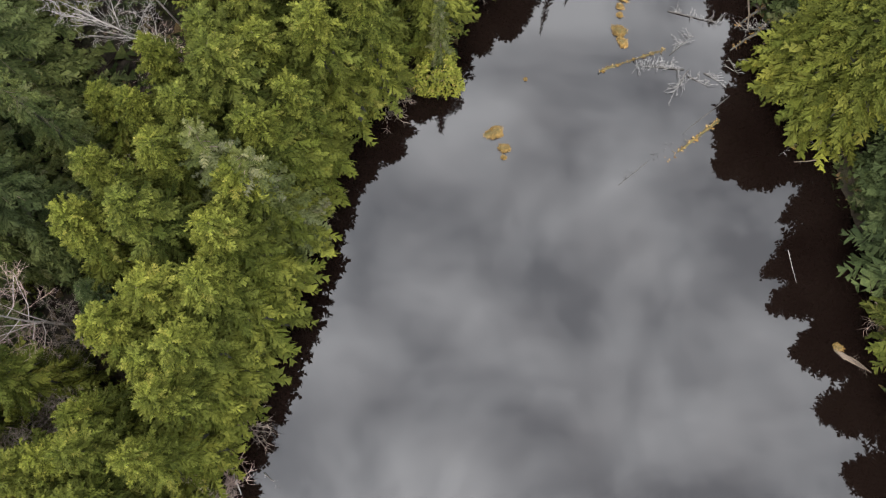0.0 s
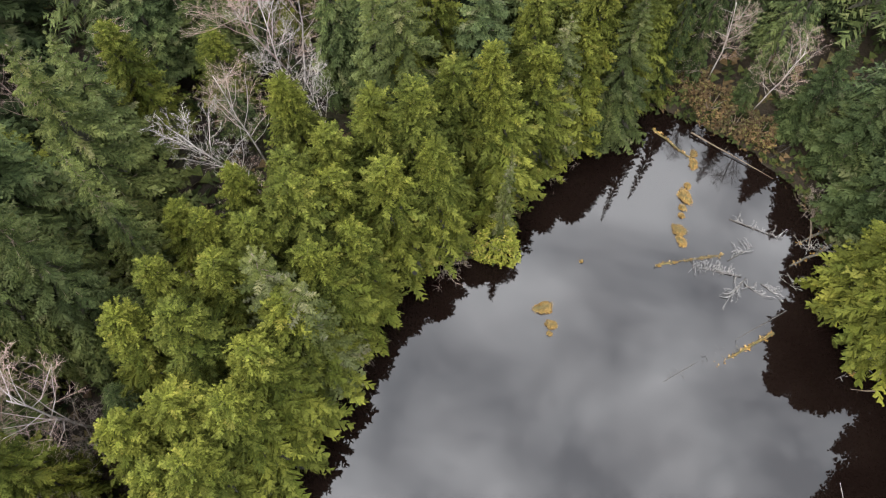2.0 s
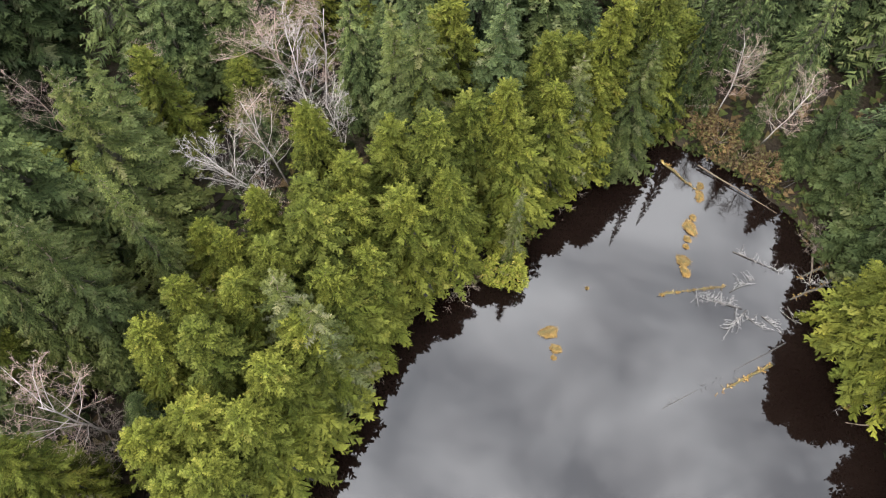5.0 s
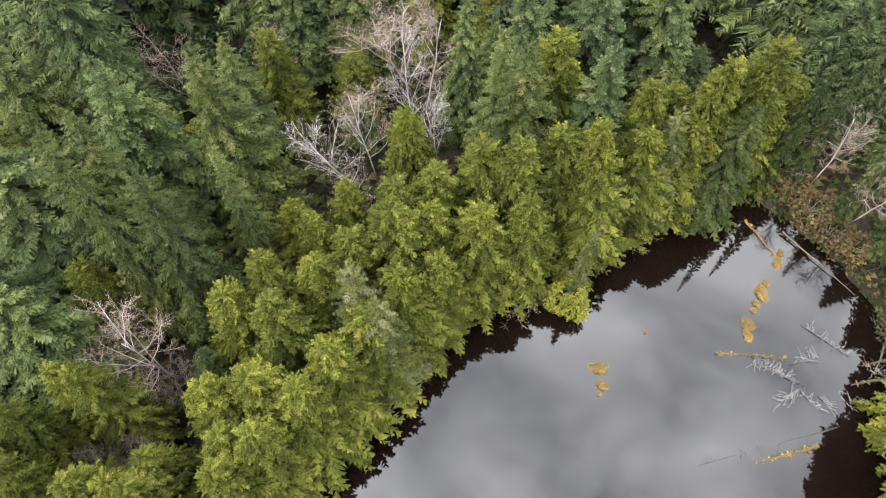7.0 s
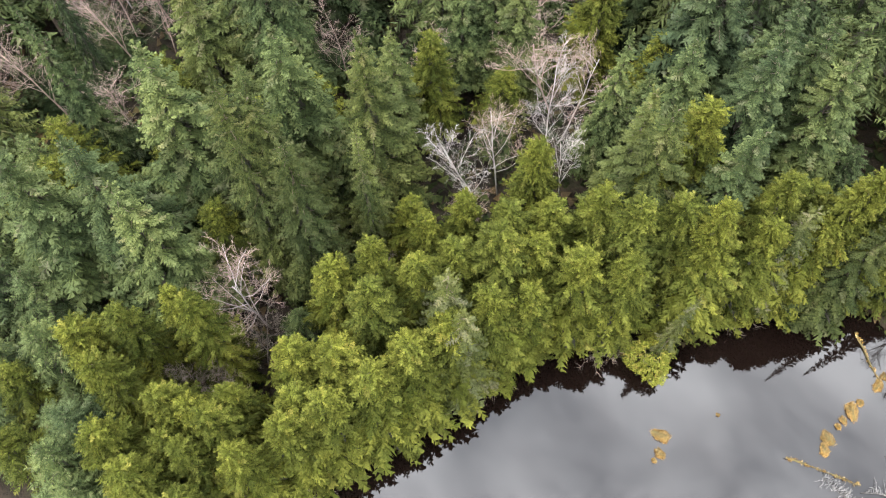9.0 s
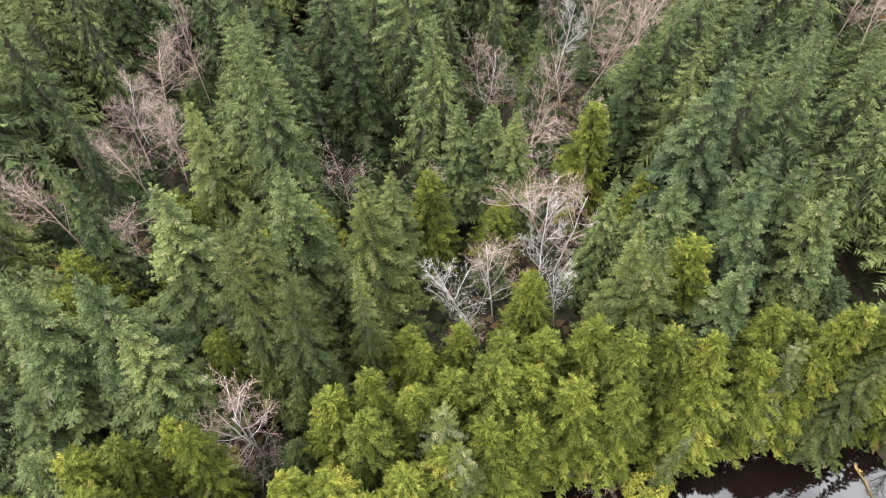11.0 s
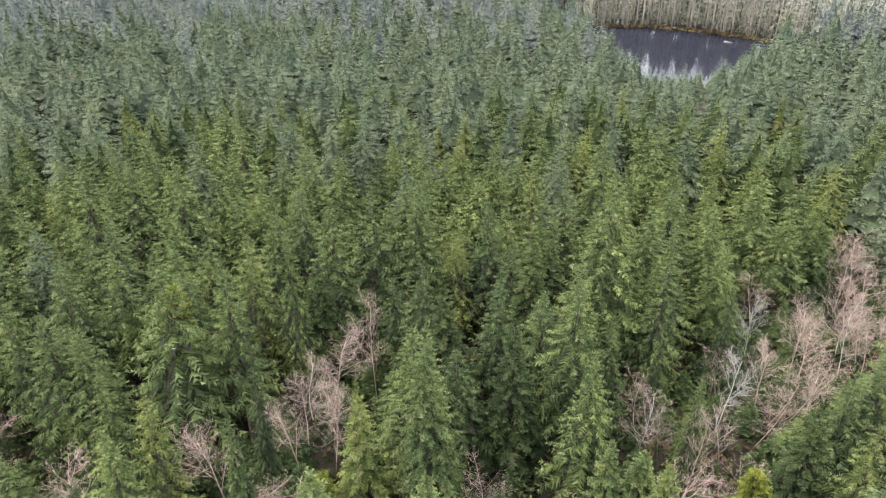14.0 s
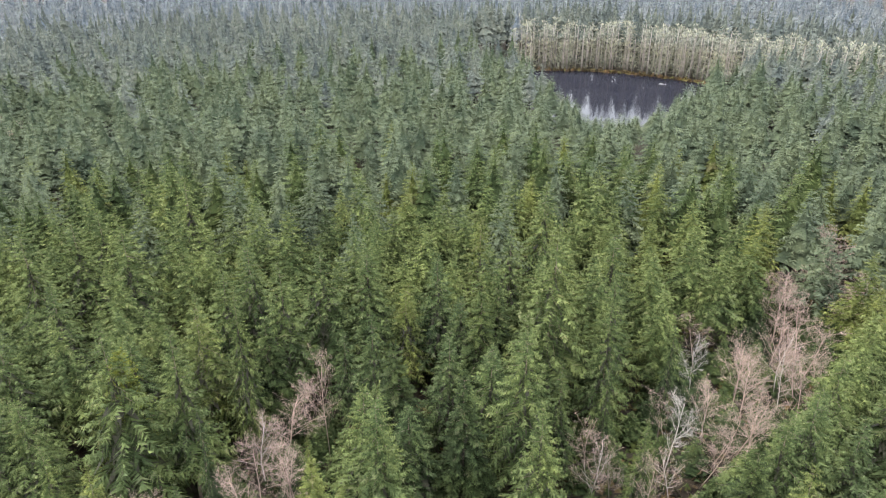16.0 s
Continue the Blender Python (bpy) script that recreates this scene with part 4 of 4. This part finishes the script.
def dead_top(name, a, b, thick, limbs, reach, label, curl=1.0, up=0.5, mat=None):
    """A fallen bleached tree whose curved bare limbs arch out of the water."""
    mat = mat or BLEACHED
    rng = np.random.default_rng(int(abs(a[0] * 29 + b[1] * 11)))
    a, b = Vector(a), Vector(b)
    d = b - a
    base = tagged(empty(name, a), label, "dead tree", "bleached fallen trees")
    pile = Pile()
    tube(pile, [d * (k / 5) + Vector((0, 0, 0.08 * math.sin(k * 1.3))) for k in range(6)], [thick * 0.6 * (1 - 0.75 * k / 5) for k in range(6)], 7)
    part("trunk", pile.done("trunk", WET_WOOD, True), base)
    along = d.normalized()
    across = along.cross(Vector((0, 0, 1))).normalized()
    for k in range(limbs):
        s = 0.12 + 0.86 * (k + rng.random() * 0.6) / limbs
        side = 1 if rng.random() < 0.55 else -1
        e = (across * side * rng.uniform(0.6, 1.2) + Vector((0, 0, up * rng.uniform(0.5, 1.6))) + along * rng.uniform(0.1, 0.7)).normalized()
        bend = along * rng.uniform(0.5, 1.3) - across * side * 0.5 - Vector((0, 0, rng.uniform(0.5, 1.1)))
        length = reach * rng.uniform(0.2, 1.25) * (1.05 - 0.4 * s)
        p = d * s
        points = [p]
        for _ in range(5):
            p = p + e * length / 5
            points.append(p.copy())
            e = (e + bend * 0.24 * curl + Vector(rng.normal(0, 0.16, 3))).normalized()
        limb = Pile()
        tube(limb, points, [0.013, 0.012, 0.010, 0.008, 0.006, 0.004], 4, False)
        for q in points[1:5] + points[2:5]:
            w = (e + Vector(rng.normal(0, 0.9, 3))).normalized()
            tube(limb, [q, q + w * length * 0.16, q + (w + bend * 0.4).normalized() * length * 0.3], [0.009, 0.007, 0.004], 3, False)
        part("limb", limb.done("limb", mat, True), base)


def curled(name, a, b, thick, limbs, radius, way, label, low, high):
    """A fallen dead tree: each thin limb is an arc of low to high degrees that rises from the stem and comes down again."""
    rng = np.random.default_rng(int(abs(a[0] * 31 + b[1] * 17)))
    a, b, way = Vector(a), Vector(b), Vector(way).normalized()
    d = b - a
    base = tagged(empty(name, a), label, "dead tree", "bleached fallen trees")
    pile = Pile()
    tube(pile, [d * (k / 5) + Vector((0, 0, 0.05 * math.sin(k * 1.3))) for k in range(6)], [thick * (1 - 0.75 * k / 5) for k in range(6)], 7)
    part("trunk", pile.done("trunk", WET_WOOD, True), base)
    for k in range(limbs):
        p = d * (0.08 + 0.9 * (k + rng.random()) / limbs)
        out = (way * (1 if rng.random() < 0.8 else -1) + Vector((rng.normal(0, 0.5), rng.normal(0, 0.5), 0))).normalized()
        lift = (Vector((0, 0, 1)) + d.normalized() * rng.normal(0.5, 0.5) + out * rng.normal(0, 0.2)).normalized()
        r, sweep, start = radius * rng.uniform(0.35, 1.25), math.radians(rng.uniform(low, high)), math.radians(rng.uniform(0, 40))
        points = [p]
        for j in range(1, 9):
            q = start + sweep * j / 8
            points.append(p + out * r * (math.cos(start) - math.cos(q)) + lift * r * 0.7 * (math.sin(q) - math.sin(start)))
        points = [Vector((v.x, v.y, max(v.z, -a.z + 0.01))) + Vector(rng.normal(0, 0.02, 3)) for v in points]
        limb = Pile()
        tube(limb, points, np.linspace(0.016, 0.007, 9), 4, False)
        for q, e in zip(points[2:8], points[3:9]):
            w = ((e - q).normalized() + Vector(rng.normal(0, 0.5, 3))).normalized() * r * rng.uniform(0.2, 0.5)
            tube(limb, [q, q + w * 0.6, q + w + Vector((0, 0, -0.1 * r))], [0.012, 0.010, 0.005], 3, False)
        part("limb", limb.done("limb", BLEACHED, True), base)

log("mossy_log", (18.9, 29.9, -0.05), (25.4, 31.3, -0.02), 0.11, MOSSY, "thin mossy log floating in the pond", 3, 120)
log("mossy_log", (28.9, 23.5, 0.10), (23.2, 20.2, -0.12), 0.15, MOSSY, "half-sunk log covered with yellow moss", 4, 90)
log("sunken_log", (30.5, 25.8, -0.05), (18.5, 18.5, -0.01), 0.075, WET_WOOD, "long grey waterlogged trunk lying in the pond", 16)
log("mossy_log", (20.0, 46.0, 0.12), (23.8, 42.2, 0.02), 0.13, MOSSY, "mossy log lying out from the bank", 2, 50)
log("fallen_pole", (23.9, 45.5, 0.35), (31.7, 40.2, 0.08), 0.09, CUT_WOOD, "thin brown fallen trunk across the water", 5)
log("fallen_pole", (39.2, 45.3, 1.2), (31.7, 43.8, 0.25), 0.06, WET_WOOD, "thin grey pole leaning over the water", 4)
log("fallen_pole", (34.3, 44.2, 0.9), (30.8, 42.1, 0.05), 0.05, WET_WOOD, "thin grey pole leaning over the water", 2)
log("mossy_log", (36.8, 33.0, 0.4), (31.6, 30.4, 0.02), 0.19, WET_WOOD, "grey mossy trunk fallen from the bank into the pond", 9, 45)
log("mossy_log", (36.0, 34.6, 0.5), (32.5, 32.6, 0.1), 0.15, WET_WOOD, "grey mossy trunk fallen from the bank into the pond", 6, 30)
log("fallen_pole", (34.8, 36.6, 0.6), (33.6, 32.2, 0.3), 0.14, CUT_WOOD, "bare brown trunk lying on the fallen logs", 3)
log("floating_stick", (32.2, 10.6, 0.0), (32.2, 7.6, 0.0), 0.035, BLEACHED, "thin pale stick floating in the pond", 0, 0, 5)
log("fallen_pole", (36.9, 18.4, 0.25), (34.8, 18.6, 0.0), 0.07, CUT_WOOD, "short reddish log lying out from the bank", 1)
log("white_log", (-17.6, -1.4, 0.4), (-17.0, -3.6, 0.25), 0.12, BLEACHED, "smooth white barkless log on the bank", 0)
for k in range(6):
    log("split_log", (33.9 + 0.10 * k, 1.5 - 0.15 * k, 0.04 + 0.03 * (k % 2)), (35.7 + 0.16 * k, 0.2 - 0.2 * k, 0.12), 0.085, CUT_WOOD, "pale split log floating beside the bank", 1)
dead_top("dead_branch", (-15.1, -2.1, 0.04), (-13.9, -3.5, 0.02), 0.10, 3, 0.8, "small white forked branch in the water", 0.3, 0.1)
curled("dead_tree", (26.8, 29.0, 0.06), (22.3, 30.0, 0.0), 0.07, 46, 0.75, (0.5, 1.0, 0.0), "bleached fallen tree with feathery white limbs", 60, 120)
curled("dead_tree", (27.2, 28.9, 0.06), (25.2, 26.6, 0.0), 0.06, 24, 0.62, (-0.6, -0.6, 0.0), "bleached fallen treetop with limbs curled into rings", 150, 290)
curled("dead_tree", (27.0, 28.3, 0.06), (28.6, 27.0, 0.0), 0.05, 14, 0.5, (0.6, 0.3, 0.0), "bleached fallen treetop with limbs curled into rings", 150, 280)
curled("dead_tree", (28.6, 28.4, 0.06), (29.8, 27.3, 0.0), 0.05, 12, 0.5, (0.7, 0.2, 0.0), "bleached fallen treetop with limbs curled into rings", 140, 270)
curled("dead_tree", (25.8, 30.7, 0.06), (28.6, 32.4, 0.0), 0.06, 20, 0.7, (-0.4, 0.8, 0.0), "grey fallen tree with feathery limbs", 60, 130)
curled("dead_tree", (26.6, 35.3, 0.02), (31.4, 33.2, 0.15), 0.07, 26, 0.7, (0.3, 0.9, 0.0), "grey fallen conifer skeleton in the water", 40, 110)
curled("dead_tree", (31.2, 29.6, 0.1), (31.8, 27.8, 0.05), 0.06, 9, 0.75, (0.8, 0.0, 0.0), "grey uprooted stem with curled roots", 160, 280)
curled("dead_tree", (36.4, 31.8, 0.5), (33.0, 32.4, 0.05), 0.08, 22, 0.8, (-0.3, 0.8, 0.0), "grey fallen tree with bent bare limbs", 60, 170)
curled("dead_tree", (37.2, 21.4, 0.5), (33.6, 19.4, 0.02), 0.05, 8, 0.6, (0.2, -0.9, 0.0), "grey tangle of fallen branches at the bank", 50, 130)
# ---- the rest of the forest ----
fill = np.random.default_rng(11)


def free_spots(x0, x1, y0, y1, gap, keep, clear, others=()):
    """Shaken grid of spots on dry land that stand clear of the trees already there."""
    xs, ys = np.arange(x0, x1, gap), np.arange(y0, y1, gap * 0.87)
    gx, gy = np.meshgrid(xs, ys)
    gx = gx + (np.arange(len(ys)) % 2)[:, None] * gap / 2
    gx, gy = (gx + fill.uniform(-0.36, 0.36, gx.shape) * gap).ravel(), (gy + fill.uniform(-0.36, 0.36, gy.shape) * gap).ravel()
    r, bearing = np.hypot(gx, gy), np.degrees(np.arctan2(-gx, gy))
    ok = keep(gx, gy, r, bearing) & (shore_distance(gx, gy, POND) > 2.0) & (shore_distance(gx, gy, LAKE) > 3.0)
    gx, gy = gx[ok], gy[ok]
    taken = np.array([(p[0], p[1]) for p in PLANTED])
    near = np.min(np.hypot(gx[:, None] - taken[None, :, 0], gy[:, None] - taken[None, :, 1]), axis=1)
    return np.stack([gx, gy], 1)[near > clear]


# lower trees under and between the ones by the pond
for x, y in free_spots(-64, 60, -14, 66, 5.4, lambda x, y, r, a: (r < 62) & (a > -58) & (a < 112), 3.9):
    west = x < 8 and shore_distance(x, y, POND) < 9
    plant("mid_cedar" if west or fill.random() < 0.35 else "mid_fir", x, y, fill.uniform(8, 13) if west else fill.uniform(9, 15), 1.0, True)
def lake_view(x, y):
    """The trees are low on the near side of the far lake."""
    r, bearing = math.hypot(x, y), math.degrees(math.atan2(-x, y))
    near_shore = float(np.interp(bearing, (25.0, 26.1, 27.6, 29.2, 31.8, 34.1, 35.5, 36.8, 37.9), (400, 376, 335, 306, 292, 299, 323, 357, 392)))
    return 77.7 * (1 - r / near_shore) if 25 < bearing < 38 and r < near_shore - 4 else 99


def far_trees(name, spots, leaves, shape, label, low, high):
    """The distant forest: too many trees to count, in one mesh. shape makes one of some differing trees, 28 m tall."""
    rng = np.random.default_rng(len(label))
    shapes = [shape(rng) for _ in range(10)]
    vs, fs, tips, count = [], [], [], 0
    for x, y in spots:
        v, f, young = shapes[rng.integers(10)]
        tall, a = min(rng.uniform(low, high), max(lake_view(x, y) * rng.uniform(0.9, 1.12), 5)), rng.random() * 6.283
        if 18 < shore_distance(x, y, LAKE) < 45 and math.hypot(x, y) > 385:      # tall trees behind the lake
            tall = max(tall, 27) * 1.2
        k = tall / 28.0
        w = (0.35 + 0.65 * k) * rng.uniform(0.88, 1.12)
        vs.append(np.stack([(v[:, 0] * math.cos(a) - v[:, 1] * math.sin(a)) * w + x, (v[:, 0] * math.sin(a) + v[:, 1] * math.cos(a)) * w + y, v[:, 2] * k + 0.5], 1))
        fs.append(f + count)
        tips.append(young)
        count += len(v)
    tagged(new(name, mesh(name, np.concatenate(vs), np.concatenate(fs), leaves, False, np.concatenate(tips))), label, "forest", kind="stuff")


# the middle distance
spots = free_spots(-130, 80, -24, 130, 8.4, lambda x, y, r, a: (r >= 60) & (r < 118) & (a < 104) & ((a > -10) | ((a > -46) & (r < 92))), 5.4)
middle = []
for x, y in spots:
    draw = fill.random()
    if math.hypot(x, y) > 100:
        middle.append((x, y))
        continue
    plant("mid_cedar" if draw < 0.05 else "mid_yellow_fir" if draw < 0.13 else "dark_fir" if draw < 0.25 else "mid_fir", x, y, fill.uniform(20, 27), 1.0, True)
far_trees("forest_firs", middle, FIR, lambda rng: crown(rng, 28.0, 7.0, 10.0, 3, "fir")[:3], "green pointed firs of the middle forest", 21, 28)
glade = np.array(BARE_SPOTS)
spots = free_spots(-110, 20, -10, 150, 4.8, lambda x, y, r, a: (r > 58) & (r < 150) & (a > -14) & (a < 104) & (np.min(np.hypot(x[..., None] - glade[:, 0], y[..., None] - glade[:, 1]), axis=-1) < 8), 2.1)
far_trees("young_firs", spots, FIR, lambda rng: crown(rng, 28.0, 8.0, 2.0, 0, "fir")[:3], "small young firs in the gaps of the forest", 4, 9)


spots = free_spots(-200, 60, -40, 200, 8.5, lambda x, y, r, a: (r >= 117) & (r < 195) & (a > -6) & (a < 100), 4.4)
out = np.hypot(spots[:, 0], spots[:, 1])
draw, close = fill.random(len(spots)), out < 150
grey = fill.random(len(spots)) < np.interp(out, (125, 190), (0.05, 0.85))      # haze is coloured in: greyer needles further out
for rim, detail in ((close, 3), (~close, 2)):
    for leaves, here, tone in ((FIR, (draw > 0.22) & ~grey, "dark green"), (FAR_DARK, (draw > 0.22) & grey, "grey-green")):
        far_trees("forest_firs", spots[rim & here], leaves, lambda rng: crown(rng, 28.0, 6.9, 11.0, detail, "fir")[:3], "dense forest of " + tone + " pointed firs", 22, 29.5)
    far_trees("forest_dark_firs", spots[rim & (draw > 0.12) & (draw <= 0.22)], DEEP_FIR if detail == 3 else FIR, lambda rng: crown(rng, 28.0, 6.9, 11.0, detail, "fir")[:3], "darker green firs among the forest", 22, 29.5)
    far_trees("forest_pale_firs", spots[rim & (draw <= 0.12)], YELLOW_FIR, lambda rng: crown(rng, 28.0, 6.2, 11.0, detail, "fir")[:3], "paler green firs among the dark forest", 20, 27)
near = free_spots(-340, 60, -40, 340, 9.0, lambda x, y, r, a: (r >= 194) & (r < 330) & (a > 4) & (a < 98), 4.0)
away = free_spots(-480, 40, -60, 480, 9.6, lambda x, y, r, a: (r >= 329) & (r < 440) & (a > 8) & (a < 95), 3.5)
last = free_spots(-640, 40, -60, 640, 12.2, lambda x, y, r, a: (r >= 439) & (r < 640) & (a > 8) & (a < 95), 3.5)
# haze put into the base colour: paler, bluer needles with distance
rest = np.concatenate([near, away, last])
rest = rest[(np.hypot(rest[:, 0], rest[:, 1]) < 352) | (shore_distance(rest[:, 0], rest[:, 1], LAKE) > 20)]      # birches stand there
out = np.hypot(rest[:, 0], rest[:, 1])
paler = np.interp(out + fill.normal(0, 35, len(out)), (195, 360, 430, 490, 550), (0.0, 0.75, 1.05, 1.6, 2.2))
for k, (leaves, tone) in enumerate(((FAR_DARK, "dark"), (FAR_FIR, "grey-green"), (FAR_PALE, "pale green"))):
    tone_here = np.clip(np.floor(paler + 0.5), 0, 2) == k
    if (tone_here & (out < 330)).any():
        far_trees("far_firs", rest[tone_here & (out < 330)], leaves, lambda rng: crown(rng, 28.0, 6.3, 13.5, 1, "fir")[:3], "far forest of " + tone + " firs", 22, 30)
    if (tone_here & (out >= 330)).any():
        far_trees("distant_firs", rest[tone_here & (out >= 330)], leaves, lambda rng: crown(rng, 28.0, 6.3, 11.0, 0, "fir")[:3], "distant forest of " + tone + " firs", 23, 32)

# ferns and young growth on the forest floor and along the bank
spots = free_spots(-140, 70, -24, 165, 1.25, lambda x, y, r, a: (r < 160) & (a > -58) & (a < 106), 0.0)
at = np.column_stack([spots, ground_height(spots[:, 0], spots[:, 1])])
count = len(at)
v, f = sprays(at, fill.random(count) * 6.283, fill.normal(0.5, 0.35, count), fill.normal(0, 0.6, count), fill.uniform(0.9, 2.4, count), 2)
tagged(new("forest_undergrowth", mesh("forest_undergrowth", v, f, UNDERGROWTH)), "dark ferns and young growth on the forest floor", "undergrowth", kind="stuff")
ring = np.concatenate([POND[k] + (POND[(k + 1) % len(POND)] - POND[k]) * np.linspace(0, 1, 60)[:, None] for k in range(2, len(POND) - 3)])
ring = ring + fill.normal(0, 0.35, ring.shape)
away = ring - np.array([10.0, 10.0])
ring = ring + away / np.linalg.norm(away, axis=1)[:, None] * fill.uniform(0.6, 2.2, len(ring))[:, None]
count = len(ring)
v, f = sprays(np.column_stack([ring, ground_height(ring[:, 0], ring[:, 1])]), fill.random(count) * 6.283, fill.normal(0.7, 0.35, count), fill.normal(0, 0.7, count), fill.uniform(0.5, 1.3, count), 2)
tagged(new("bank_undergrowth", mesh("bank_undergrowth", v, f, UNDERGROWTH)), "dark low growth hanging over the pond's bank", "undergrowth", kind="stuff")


# pale-stemmed trees along the far lake's shore
def birch_model(rng):
    pile = Pile()
    tube(pile, [(0, 0, -0.3), (0.1, 0, 5), (0.0, 0.2, 10), (0, 0, 15)], [0.30, 0.24, 0.17, 0.05], 6)
    count = 230
    a, u = rng.random(count) * 6.283, rng.random(count)
    r = 2.3 * np.sqrt(rng.random(count)) * (1.1 - 0.7 * u)
    at = np.stack([np.cos(a) * r, np.sin(a) * r, 0.8 + 15 * u], 1)
    v, f = sprays(at, a, rng.normal(0.5, 0.4, count), rng.normal(0, 0.8, count), rng.uniform(0.5, 0.95, count), 2, 0.7)
    return pile.done("trunk", PALE_TWIG, True), mesh("crown", v, f, BIRCH_LEAF)


BIRCHES = [birch_model(np.random.default_rng(70 + k)) for k in range(4)]
for row in range(4):
    for k in range(42):
        s = (k + fill.random() * 0.8) / 42
        x, y = -254 + 180 * s + row * -4 + fill.normal(0, 1.2), 299 + 44 * math.sin(min(1, s * 1.5) * 1.57) - 10 * max(0, s - 0.7) + row * 6 + fill.normal(0, 1.2)
        if shore_distance(x, y, LAKE) < 1.5:
            y += 6
        if shore_distance(x, y, LAKE) < 1.5:
            continue
        trunk, crown = BIRCHES[fill.integers(4)]
        k2 = fill.uniform(1.3, 1.65)
        tree = tagged(empty("birch_tree", (x, y, float(ground_height(x, y))), fill.uniform(0, 360), (k2, k2, k2)), "tall pale-stemmed birch with sparse yellowish crown", "birch", "birches by the far lake")
        part("trunk", trunk, tree)
        part("crown", crown, tree)

# a band of dead reddish sedge along the far lake's edge
edge = np.concatenate([LAKE[k] + (LAKE[(k + 1) % len(LAKE)] - LAKE[k]) * np.linspace(0, 1, 160)[:, None] for k in range(6)])
edge = edge + fill.normal(0, 0.9, edge.shape) + (edge - LAKE.mean(0)) * 0.022
at = np.column_stack([edge, np.full(len(edge), 0.1)])
v, f = sprays(at, fill.random(len(at)) * 6.283, fill.normal(0.6, 0.3, len(at)), fill.normal(0, 0.8, len(at)), fill.uniform(1.2, 2.2, len(at)), 2)
tagged(new("lakeside_sedge", mesh("lakeside_sedge", v, f, RUST)), "reddish brown dead sedge along the lake's edge", "sedge", kind="stuff")
log("white_log", (-178.5, 324.0, 0.1), (-175.5, 326.0, 0.1), 0.45, BLEACHED, "white log floating on the far lake", 2)
